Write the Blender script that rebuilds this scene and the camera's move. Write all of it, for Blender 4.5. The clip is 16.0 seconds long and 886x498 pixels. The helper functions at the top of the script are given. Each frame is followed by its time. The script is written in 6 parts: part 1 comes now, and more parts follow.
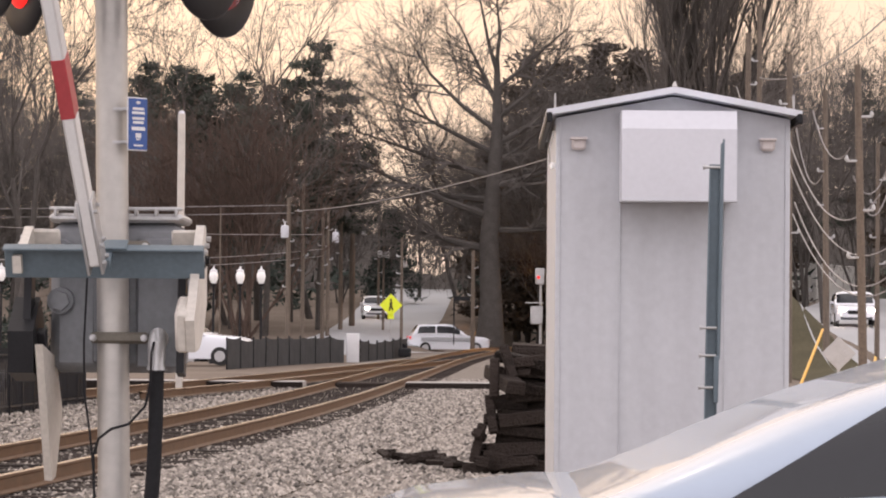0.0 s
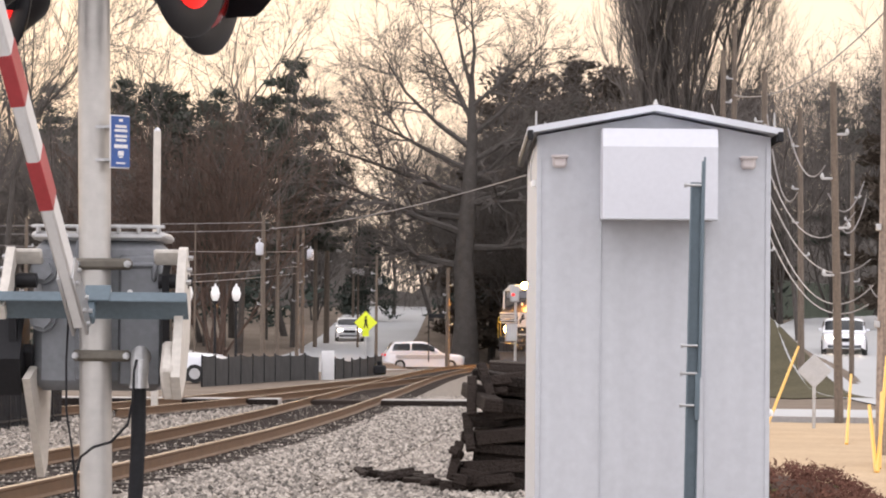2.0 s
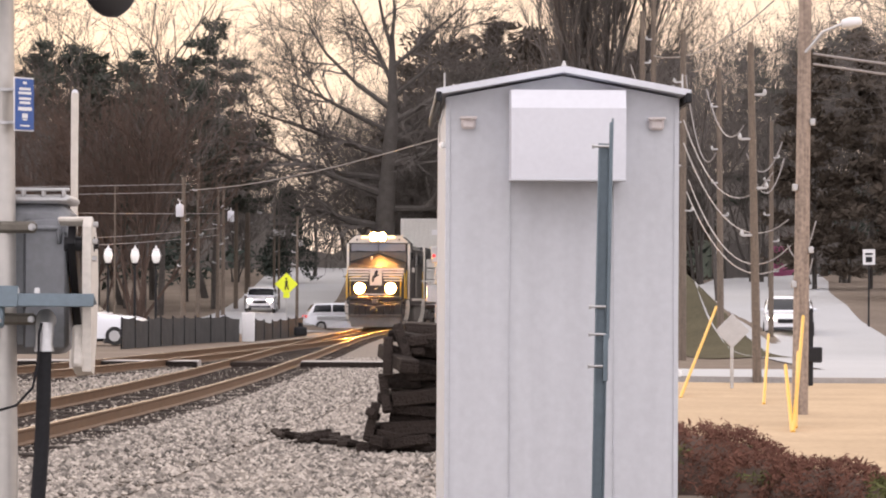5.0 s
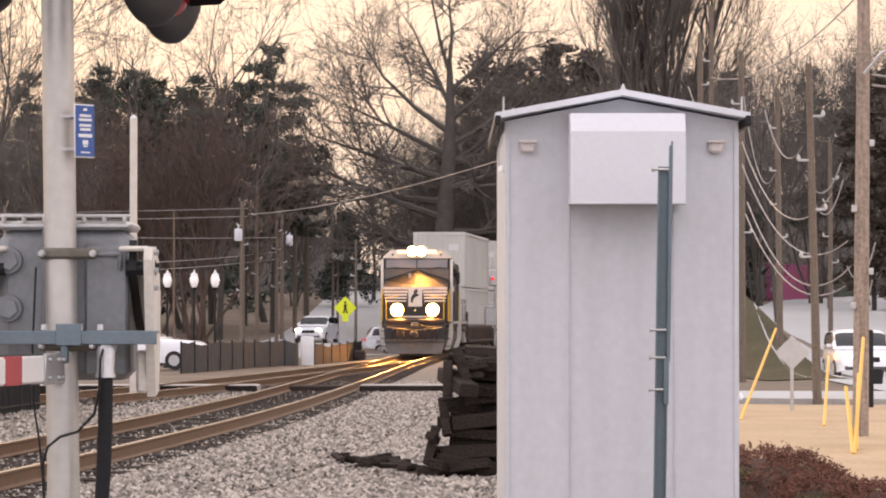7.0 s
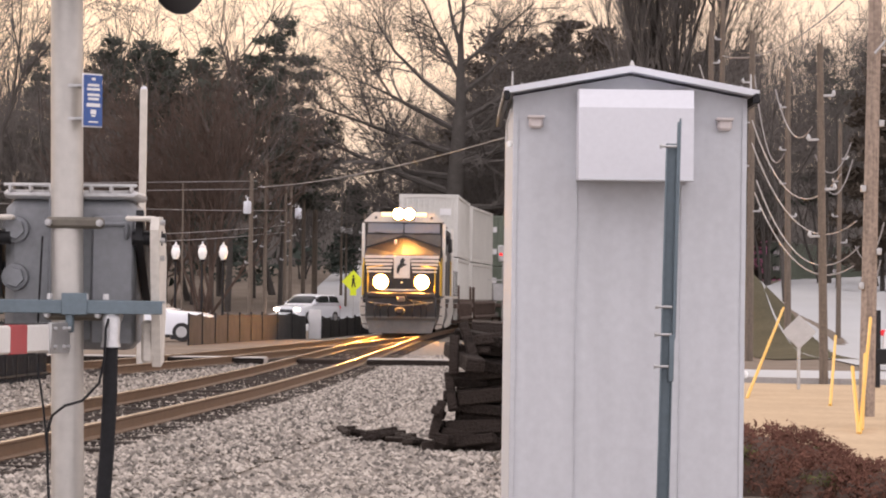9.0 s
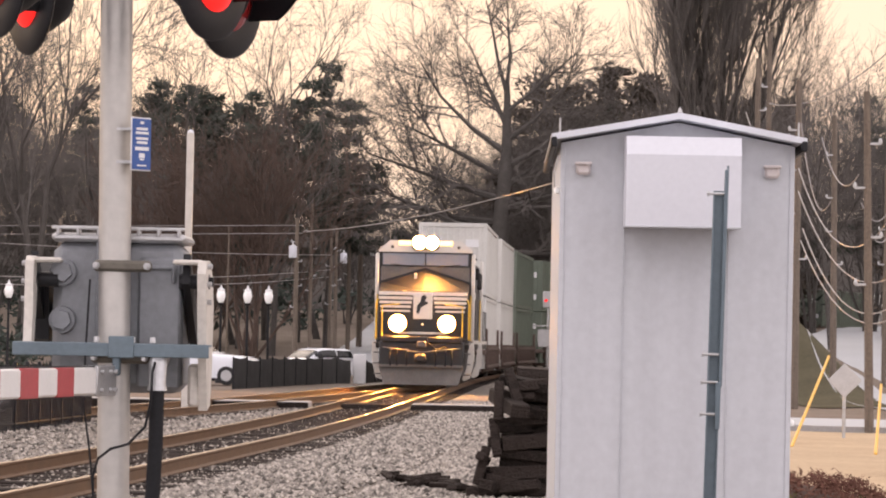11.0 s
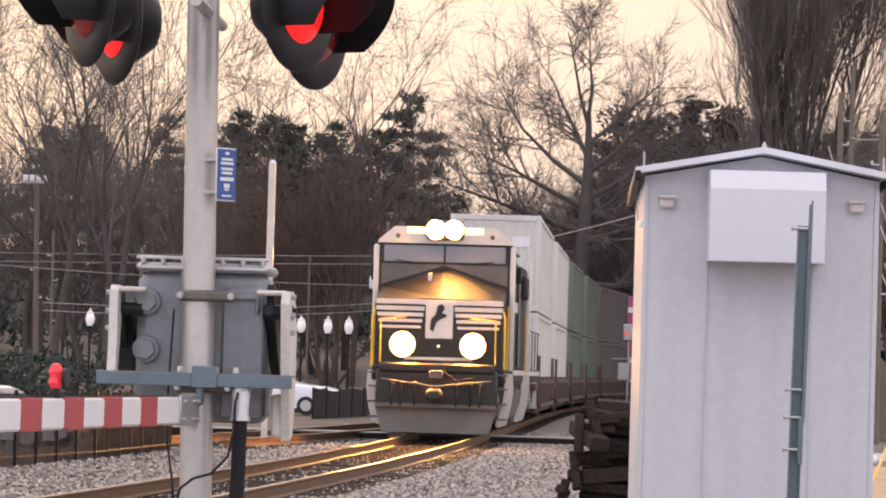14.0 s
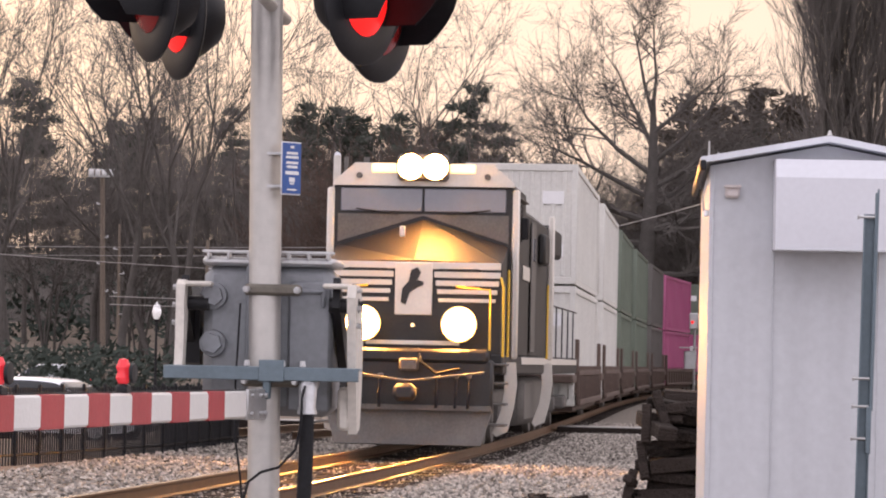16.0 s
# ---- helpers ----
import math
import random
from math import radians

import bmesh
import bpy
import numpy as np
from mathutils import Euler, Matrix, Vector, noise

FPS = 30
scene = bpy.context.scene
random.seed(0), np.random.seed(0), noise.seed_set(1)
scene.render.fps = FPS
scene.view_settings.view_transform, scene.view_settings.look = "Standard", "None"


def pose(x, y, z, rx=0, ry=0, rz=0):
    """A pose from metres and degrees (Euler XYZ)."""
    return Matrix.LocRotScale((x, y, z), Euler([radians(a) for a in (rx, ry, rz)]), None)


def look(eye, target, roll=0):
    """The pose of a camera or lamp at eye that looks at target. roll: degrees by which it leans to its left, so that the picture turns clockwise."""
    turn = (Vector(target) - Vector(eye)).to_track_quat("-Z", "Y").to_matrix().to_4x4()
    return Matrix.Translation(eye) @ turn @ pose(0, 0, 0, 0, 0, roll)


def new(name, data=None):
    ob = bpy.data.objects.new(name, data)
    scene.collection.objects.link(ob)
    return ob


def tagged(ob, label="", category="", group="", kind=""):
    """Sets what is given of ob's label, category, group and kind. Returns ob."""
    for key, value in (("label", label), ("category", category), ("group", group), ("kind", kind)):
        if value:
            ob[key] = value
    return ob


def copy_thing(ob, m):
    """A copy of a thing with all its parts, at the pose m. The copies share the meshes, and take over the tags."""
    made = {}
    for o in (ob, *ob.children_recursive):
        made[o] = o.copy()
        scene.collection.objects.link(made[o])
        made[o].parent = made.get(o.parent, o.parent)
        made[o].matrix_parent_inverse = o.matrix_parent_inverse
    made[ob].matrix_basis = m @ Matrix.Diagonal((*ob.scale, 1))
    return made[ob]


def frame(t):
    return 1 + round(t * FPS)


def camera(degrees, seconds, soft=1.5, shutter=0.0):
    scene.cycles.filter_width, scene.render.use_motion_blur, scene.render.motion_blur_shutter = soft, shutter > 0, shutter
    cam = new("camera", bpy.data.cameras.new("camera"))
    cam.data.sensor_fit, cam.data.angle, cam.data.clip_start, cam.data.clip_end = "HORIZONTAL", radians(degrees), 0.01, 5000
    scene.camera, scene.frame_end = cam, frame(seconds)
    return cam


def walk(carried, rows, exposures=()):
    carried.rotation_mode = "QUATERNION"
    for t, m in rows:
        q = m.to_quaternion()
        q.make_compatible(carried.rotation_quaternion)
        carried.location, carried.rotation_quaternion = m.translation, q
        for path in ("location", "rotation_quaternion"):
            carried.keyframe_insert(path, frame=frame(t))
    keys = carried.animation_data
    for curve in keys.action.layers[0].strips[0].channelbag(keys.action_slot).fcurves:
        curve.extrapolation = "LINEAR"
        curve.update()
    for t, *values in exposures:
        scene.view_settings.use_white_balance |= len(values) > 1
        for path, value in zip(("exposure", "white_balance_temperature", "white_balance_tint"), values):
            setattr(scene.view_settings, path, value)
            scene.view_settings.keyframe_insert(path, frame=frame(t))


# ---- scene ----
EYE_ROWS = [
    (0, look((-0.0232, 0.0000, 1.3891), (-0.731, 49.982, 2.517), 0.474)),
    (0.5, look((-0.0294, 0.0000, 1.3887), (-1.013, 49.976, 2.569), 0.488)),
    (1, look((-0.0428, 0.0000, 1.3878), (-1.150, 49.974, 2.567), 0.502)),
    (1.5, look((-0.0518, 0.0000, 1.3889), (-0.898, 49.977, 2.663), 0.493)),
    (2, look((-0.0568, 0.0000, 1.3910), (-0.366, 49.979, 2.791), 0.481)),
    (2.5, look((-0.0596, 0.0000, 1.3912), (0.139, 49.976, 2.935), 0.487)),
    (3, look((-0.0611, 0.0000, 1.3865), (0.645, 49.972, 2.892), 0.481)),
    (3.5, look((-0.0281, 0.0000, 1.3957), (0.838, 49.970, 2.882), 0.484)),
    (4, look((0.0037, 0.0000, 1.3929), (0.985, 49.975, 2.628), 0.315)),
    (6.3, look((0.0078, 0.0000, 1.3959), (0.240, 49.995, 2.063), -0.065)),
    (6.5, look((0.0061, 0.0000, 1.3951), (0.061, 49.995, 2.078), -0.096)),
    (7, look((0.0000, 0.0000, 1.4000), (0.000, 49.987, 2.558), 0.000)),
    (7.5, look((-0.0024, 0.0000, 1.4018), (-0.122, 49.985, 2.637), 0.150)),
    (8, look((0.0037, 0.0000, 1.3926), (0.024, 49.992, 2.268), 0.404)),
    (8.2, look((0.0076, 0.0000, 1.3950), (0.070, 49.994, 2.152), 0.519)),
    (10.5, look((0.0104, 0.0000, 1.3958), (-0.650, 49.983, 2.513), 1.090)),
    (11, look((0.0019, 0.0000, 1.3966), (-0.843, 49.971, 2.861), 1.159)),
    (11.5, look((-0.0031, 0.0000, 1.3936), (-1.091, 49.963, 2.973), 1.360)),
    (12, look((-0.0087, 0.0000, 1.4029), (-1.463, 49.924, 3.744), 1.537)),
    (12.5, look((-0.0136, 0.0000, 1.3984), (-1.774, 49.919, 3.643), 1.663)),
    (13, look((-0.0110, 0.0000, 1.3989), (-1.943, 49.919, 3.479), 1.735)),
    (13.5, look((-0.0130, 0.0000, 1.3965), (-2.045, 49.919, 3.391), 1.758)),
    (14, look((-0.0121, 0.0000, 1.3997), (-2.112, 49.919, 3.322), 1.681)),
    (14.5, look((-0.0095, 0.0000, 1.4026), (-2.308, 49.911, 3.301), 1.570)),
    (15, look((-0.0042, 0.0000, 1.4033), (-2.557, 49.898, 3.332), 1.461)),
    (15.5, look((-0.0040, 0.0000, 1.4058), (-2.896, 49.882, 3.248), 1.343)),
    (16, look((-0.0128, 0.0000, 1.4061), (-3.123, 49.872, 3.156), 1.234)),]
cam = camera(15.663, 16.0, 2.0)
walk(cam, EYE_ROWS, [(0, 0.18, 6750, 16), (0.6, 0.32, 6600, 14), (1.5, 0.44, 6500, 11), (4, 0.42, 6600, 13), (6.5, 0.32, 6750, 16), (8, 0.24, 6700, 16), (11, 0.26, 6800, 17), (12.5, 0.16, 6400, 17), (16, 0.16, 6400, 18)])

# ---- world and light ----
world = bpy.data.worlds.new("dusk_sky")
scene.world = world
world.use_nodes = True
wn, wl = world.node_tree.nodes, world.node_tree.links
wn.clear()
w_out = wn.new("ShaderNodeOutputWorld")
w_bg = wn.new("ShaderNodeBackground")
w_sky = wn.new("ShaderNodeTexSky")
w_sky.sky_type, w_sky.sun_disc = "NISHITA", False
w_sky.sun_elevation, w_sky.sun_rotation = radians(9), radians(-25)
w_geo = wn.new("ShaderNodeTexCoord")
w_sep = wn.new("ShaderNodeSeparateXYZ")
wl.new(w_geo.outputs["Generated"], w_sep.inputs[0])
w_ramp = wn.new("ShaderNodeValToRGB")            # colour of the thin overcast by height
for p_, c_ in ((0.0, (0.78, 0.72, 0.70, 1)), (0.035, (0.78, 0.67, 0.61, 1)), (0.07, (0.84, 0.63, 0.50, 1)), (0.13, (0.92, 0.675, 0.49, 1)), (0.35, (1.25, 1.10, 1.0, 1)), (1.0, (1.55, 1.62, 1.85, 1))):
    e_ = w_ramp.color_ramp.elements.new(p_)
    e_.color = c_
w_ramp.color_ramp.elements.remove(w_ramp.color_ramp.elements[0])
wl.new(w_sep.outputs["Z"], w_ramp.inputs[0])
w_side = wn.new("ShaderNodeMapRange")            # the west glows, the east is blue-grey
w_side.inputs["From Min"].default_value, w_side.inputs["From Max"].default_value = -0.2, 0.7
wl.new(w_sep.outputs["Y"], w_side.inputs["Value"])
w_east = wn.new("ShaderNodeMix")
w_east.data_type = "RGBA"
w_east.inputs["A"].default_value = (1.33, 1.27, 1.33, 1)
wl.new(w_side.outputs[0], w_east.inputs["Factor"])
wl.new(w_ramp.outputs[0], w_east.inputs["B"])
w_mul = wn.new("ShaderNodeVectorMath")
w_mul.operation = "MULTIPLY_ADD"
wl.new(w_sky.outputs[0], w_mul.inputs[0])
w_mul.inputs[1].default_value = (0.02, 0.02, 0.02)
wl.new(w_east.outputs["Result"], w_mul.inputs[2])
wl.new(w_mul.outputs[0], w_bg.inputs["Color"])
w_bg.inputs["Strength"].default_value = 1.0
wl.new(w_bg.outputs[0], w_out.inputs[0])

sun_lamp = bpy.data.lights.new("sun", "SUN")
sun_lamp.energy, sun_lamp.angle, sun_lamp.color = 0.5, radians(25), (1.0, 0.86, 0.7)
sun = new("sun", sun_lamp)
sun.matrix_world = look((-20, 40, 30), (0, 0, 0))


# ---- materials ----
def mat(name, color, rough=0.7, metal=0.0, vary=0.25, scale=6.0, fine=60.0, bump=0.15, dist=0.01, color2=None, emit=None, power=0.0, rand=0.0, coat=0.0, stretch=None, spec=0.5):
    m = bpy.data.materials.new(name)
    m.use_nodes = True
    n, l = m.node_tree.nodes, m.node_tree.links
    b = n["Principled BSDF"]
    b.inputs["Roughness"].default_value, b.inputs["Metallic"].default_value = rough, metal
    b.inputs["Coat Weight"].default_value = coat
    b.inputs["Specular IOR Level"].default_value = spec
    tc = n.new("ShaderNodeTexCoord")
    big, small = n.new("ShaderNodeTexNoise"), n.new("ShaderNodeTexNoise")
    big.inputs["Scale"].default_value, small.inputs["Scale"].default_value = scale, fine
    big.inputs["Detail"].default_value = small.inputs["Detail"].default_value = 4
    for t in (big, small):
        if stretch and t is big:
            mp = n.new("ShaderNodeMapping")
            mp.inputs["Scale"].default_value = stretch
            l.new(tc.outputs["Object"], mp.inputs["Vector"])
            l.new(mp.outputs[0], t.inputs["Vector"])
        else:
            l.new(tc.outputs["Object"], t.inputs["Vector"])
    add = n.new("ShaderNodeMath")
    add.operation = "ADD"
    l.new(big.outputs["Fac"], add.inputs[0])
    l.new(small.outputs["Fac"], add.inputs[1])
    src = add.outputs[0]
    if rand:
        info = n.new("ShaderNodeObjectInfo")
        ma = n.new("ShaderNodeMath")
        ma.operation = "MULTIPLY_ADD"
        ma.inputs[1].default_value = rand
        l.new(info.outputs["Random"], ma.inputs[0])
        l.new(src, ma.inputs[2])
        src = ma.outputs[0]
    ramp = n.new("ShaderNodeValToRGB")
    c2 = color2 or tuple(c * (1 - vary) for c in color)
    c1 = tuple(min(1, c * (1 + vary * 0.6)) for c in color)
    ramp.color_ramp.elements[0].position, ramp.color_ramp.elements[1].position = 0.3, 0.72
    ramp.color_ramp.elements[0].color, ramp.color_ramp.elements[1].color = (*c2, 1), (*c1, 1)
    half = n.new("ShaderNodeMath")
    half.operation = "MULTIPLY"
    half.inputs[1].default_value = 0.5
    l.new(src, half.inputs[0])
    l.new(half.outputs[0], ramp.inputs[0])
    l.new(ramp.outputs[0], b.inputs["Base Color"])
    if bump:
        bp = n.new("ShaderNodeBump")
        bp.inputs["Strength"].default_value, bp.inputs["Distance"].default_value = bump, dist
        l.new(add.outputs[0], bp.inputs["Height"])
        l.new(bp.outputs[0], b.inputs["Normal"])
    if emit:
        b.inputs["Emission Color"].default_value = (*emit, 1)
        b.inputs["Emission Strength"].default_value = power
    return m


M = dict(
    shed=mat("shed_paint", (0.555, 0.572, 0.60), 0.5, 0, 0.10, 2.0, 26, 0.06, 0.004, stretch=(5, 5, .35)),
    shed_white=mat("hood_paint", (0.655, 0.668, 0.71), 0.5, 0, 0.06, 2, 40, 0.04, 0.003),
    vent=mat("vent_plastic", (0.66, 0.60, 0.58), 0.5, 0, 0.08),
    galv=mat("galvanised_steel", (0.50, 0.50, 0.50), 0.42, 0.75, 0.2, 5, 50, 0.06, 0.004),
    alu=mat("mast_aluminium", (0.50, 0.48, 0.45), 0.46, 0.6, 0.14, 3, 24, 0.02, 0.003, stretch=(6, 6, .8)),
    boxgrey=mat("mechanism_paint", (0.21, 0.22, 0.235), 0.5, 0.1, 0.2, 5, 40, 0.08, 0.004),
    bluegrey=mat("bracket_paint", (0.125, 0.168, 0.195), 0.5, 0.1, 0.2, 6, 50, 0.08, 0.003),
    dark=mat("black_paint", (0.016, 0.016, 0.018), 0.45, 0, 0.3, 6, 60, 0.06, 0.004, spec=0.25),
    rubber=mat("black_rubber", (0.02, 0.02, 0.022), 0.6, 0, 0.3, spec=0.12),
    cweight=mat("counterweight_paint", (0.62, 0.58, 0.52), 0.6, 0, 0.2, 5, 40, 0.1),
    armwhite=mat("arm_white", (0.66, 0.65, 0.63), 0.5, 0, 0.08),
    armred=mat("arm_red", (0.38, 0.045, 0.05), 0.45, 0, 0.15),
    signblue=mat("sign_blue", (0.03, 0.09, 0.30), 0.4, 0, 0.1),
    white=mat("white_paint", (0.74, 0.74, 0.74), 0.5, 0, 0.08),
    lensred=mat("lamp_red", (0.5, 0.02, 0.02), 0.3, 0, 0.1, emit=(1, 0.012, 0.008), power=1.1),
    lensdim=mat("lamp_red_dim", (0.25, 0.015, 0.015), 0.25, 0, 0.1),
    armlamp=mat("arm_lamp_red", (0.5, 0.02, 0.03), 0.25, 0, 0.1, emit=(1, 0.05, 0.06), power=0.35),
    rail=mat("rail_rust", (0.165, 0.095, 0.052), 0.5, 0.4, 0.35, 4, 40, 0.15),
    railtop=mat("rail_head_steel", (0.55, 0.47, 0.38), 0.22, 1.0, 0.15, 3, 60, 0.03),
    tie=mat("creosote_tie", (0.027, 0.021, 0.018), 0.8, 0, 0.85, 5, 40, 0.8, 0.03, rand=0.7, spec=0.12, stretch=(.5, 5, 7)),
    ballast=mat("ballast_stone", (0.25, 0.22, 0.19), 0.9, 0, 0.55, 9, 30, 0.8, 0.04, spec=0.12),
    ground=mat("dry_earth", (0.19, 0.155, 0.125), 0.95, 0, 0.35, 0.25, 6, 0.5, 0.05, spec=0.12),
    grass=mat("winter_grass", (0.47, 0.355, 0.235), 0.95, 0, 0.25, 0.5, 12, 0.5, 0.04, spec=0.12),
    green=mat("bank_grass", (0.085, 0.076, 0.046), 0.95, 0, 0.4, 0.3, 8, 0.6, 0.05, spec=0.12),
    redleaf=mat("winter_red_leaves", (0.150, 0.070, 0.050), 0.85, 0, 0.55, 3, 22, 0.0, spec=0.12),
    greenleaf=mat("shrub_green_leaves", (0.115, 0.120, 0.045), 0.8, 0, 0.45, 3, 22, 0.0, spec=0.12),
    asphalt=mat("pale_street", (0.40, 0.41, 0.42), 0.8, 0, 0.12, 0.15, 9, 0.2, 0.02),
    concrete=mat("concrete", (0.36, 0.34, 0.32), 0.85, 0, 0.2, 1.5, 20, 0.2, 0.01),
    wood=mat("pole_wood", (0.17, 0.135, 0.105), 0.85, 0, 0.4, 4, 18, 0.4, 0.01, stretch=(5, 5, .5)),
    woodlight=mat("pale_pole_wood", (0.33, 0.26, 0.21), 0.85, 0, 0.6, 4, 18, 0.5, 0.01, stretch=(5, 5, .4)),
    # bark, twigs and needles are paled, distance haze put into their colour
    bark=mat("bark", (0.100, 0.091, 0.083), 0.95, 0, 0.35, 2, 14, 0.4, 0.02, spec=0.12),
    twig=mat("twigs", (0.152, 0.137, 0.126), 0.95, 0, 0.35, 0.6, 5, 0.0, spec=0.12),
    needle=mat("pine_needles", (0.075, 0.085, 0.068), 0.8, 0, 0.45, 0.5, 6, 0.0, spec=0.12),
    cedar=mat("cedar_leaves", (0.046, 0.058, 0.048), 0.8, 0, 0.45, 0.6, 6, 0.0, spec=0.12),
    dusky=mat("dusky_boughs", (0.098, 0.080, 0.064), 0.95, 0, 0.45, 0.3, 4, 0.0, spec=0.12),
    clamp=mat("clamp_bronze", (0.15, 0.135, 0.11), 0.5, 0.4, 0.25),
    brush=mat("brown_brush", (0.122, 0.088, 0.072), 0.95, 0, 0.45, 0.15, 2, 0.0, spec=0.12),
    yellow=mat("yellow_guard", (0.75, 0.42, 0.05), 0.45, 0, 0.12),
    # faint emission added for the fluorescent look; the sign is no lamp
    sign_yellow=mat("fluorescent_yellow", (0.70, 0.78, 0.03), 0.45, 0, 0.06, emit=(0.75, 0.85, 0.03), power=0.12),
    cable=mat("cable", (0.30, 0.28, 0.27), 0.5, 0, 0.15),
    carwhite=mat("car_white", (0.76, 0.78, 0.82), 0.25, 0, 0.03, 2, 20, 0, coat=0.6),
    carsilver=mat("car_pearl", (0.36, 0.43, 0.52), 0.26, 0.15, 0.03, 2, 20, 0, coat=0.6),
    cardark=mat("car_dark", (0.05, 0.055, 0.065), 0.3, 0.1, 0.1, 2, 20, 0, coat=0.5),
    glass=mat("dark_glass", (0.015, 0.017, 0.02), 0.12, 0, 0.1, 2, 20, 0),
    # reflected sky is put into this glass as a pale base colour
    windscreen=mat("sky_toned_glass", (0.20, 0.21, 0.24), 0.12, 0, 0.08, 1, 10, 0),
    tyre=mat("tyre", (0.025, 0.025, 0.025), 0.85, 0, 0.2),
    headlamp=mat("headlamp", (1, 0.95, 0.85), 0.2, 0, 0, 2, 20, 0, emit=(1, 0.80, 0.62), power=40),
    lampglass=mat("globe_glass", (0.9, 0.9, 0.88), 0.3, 0, 0.05, emit=(1, 0.95, 0.9), power=0.1),
    fence=mat("silt_fence", (0.075, 0.075, 0.075), 0.9, 0, 0.35, 2, 20, 0.2, spec=0.12),
    locoblack=mat("loco_black", (0.020, 0.019, 0.018), 0.55, 0, 0.4, 2, 25, 0.05, 0.004),
    locowhite=mat("loco_white", (0.66, 0.62, 0.56), 0.45, 0, 0.12, 2, 25, 0.03, 0.004),
    locogrey=mat("loco_dirty_grey", (0.13, 0.12, 0.11), 0.7, 0, 0.35, 2, 25, 0.1, 0.004),
    locoyellow=mat("handrail_yellow", (0.75, 0.47, 0.05), 0.5, 0, 0.1),
    trainlamp=mat("train_lamp", (1, 0.8, 0.5), 0.2, 0, 0, 2, 20, 0, emit=(1, 0.42, 0.08), power=750),
    # amber emission on the lamp rim stands for glare; the rim is no source
    reflector=mat("lamp_rim_glow", (0.9, 0.7, 0.4), 0.25, 0.6, 0.05, 2, 20, 0, emit=(1, 0.52, 0.13), power=3.0),
    numberlamp=mat("number_board", (1, 0.8, 0.5), 0.3, 0, 0, 2, 20, 0, emit=(1, 0.66, 0.28), power=1.6),
    boxwhite=mat("container_white", (0.62, 0.61, 0.57), 0.6, 0, 0.14, 0.6, 12, 0.05),
    boxgreen=mat("container_green", (0.14, 0.17, 0.13), 0.6, 0, 0.25, 0.6, 12, 0.05),
    boxpink=mat("container_magenta", (0.42, 0.10, 0.22), 0.6, 0, 0.2, 0.6, 12, 0.05),
    wellcar=mat("wellcar_brown", (0.11, 0.075, 0.06), 0.75, 0, 0.35, 1, 14, 0.1),
)


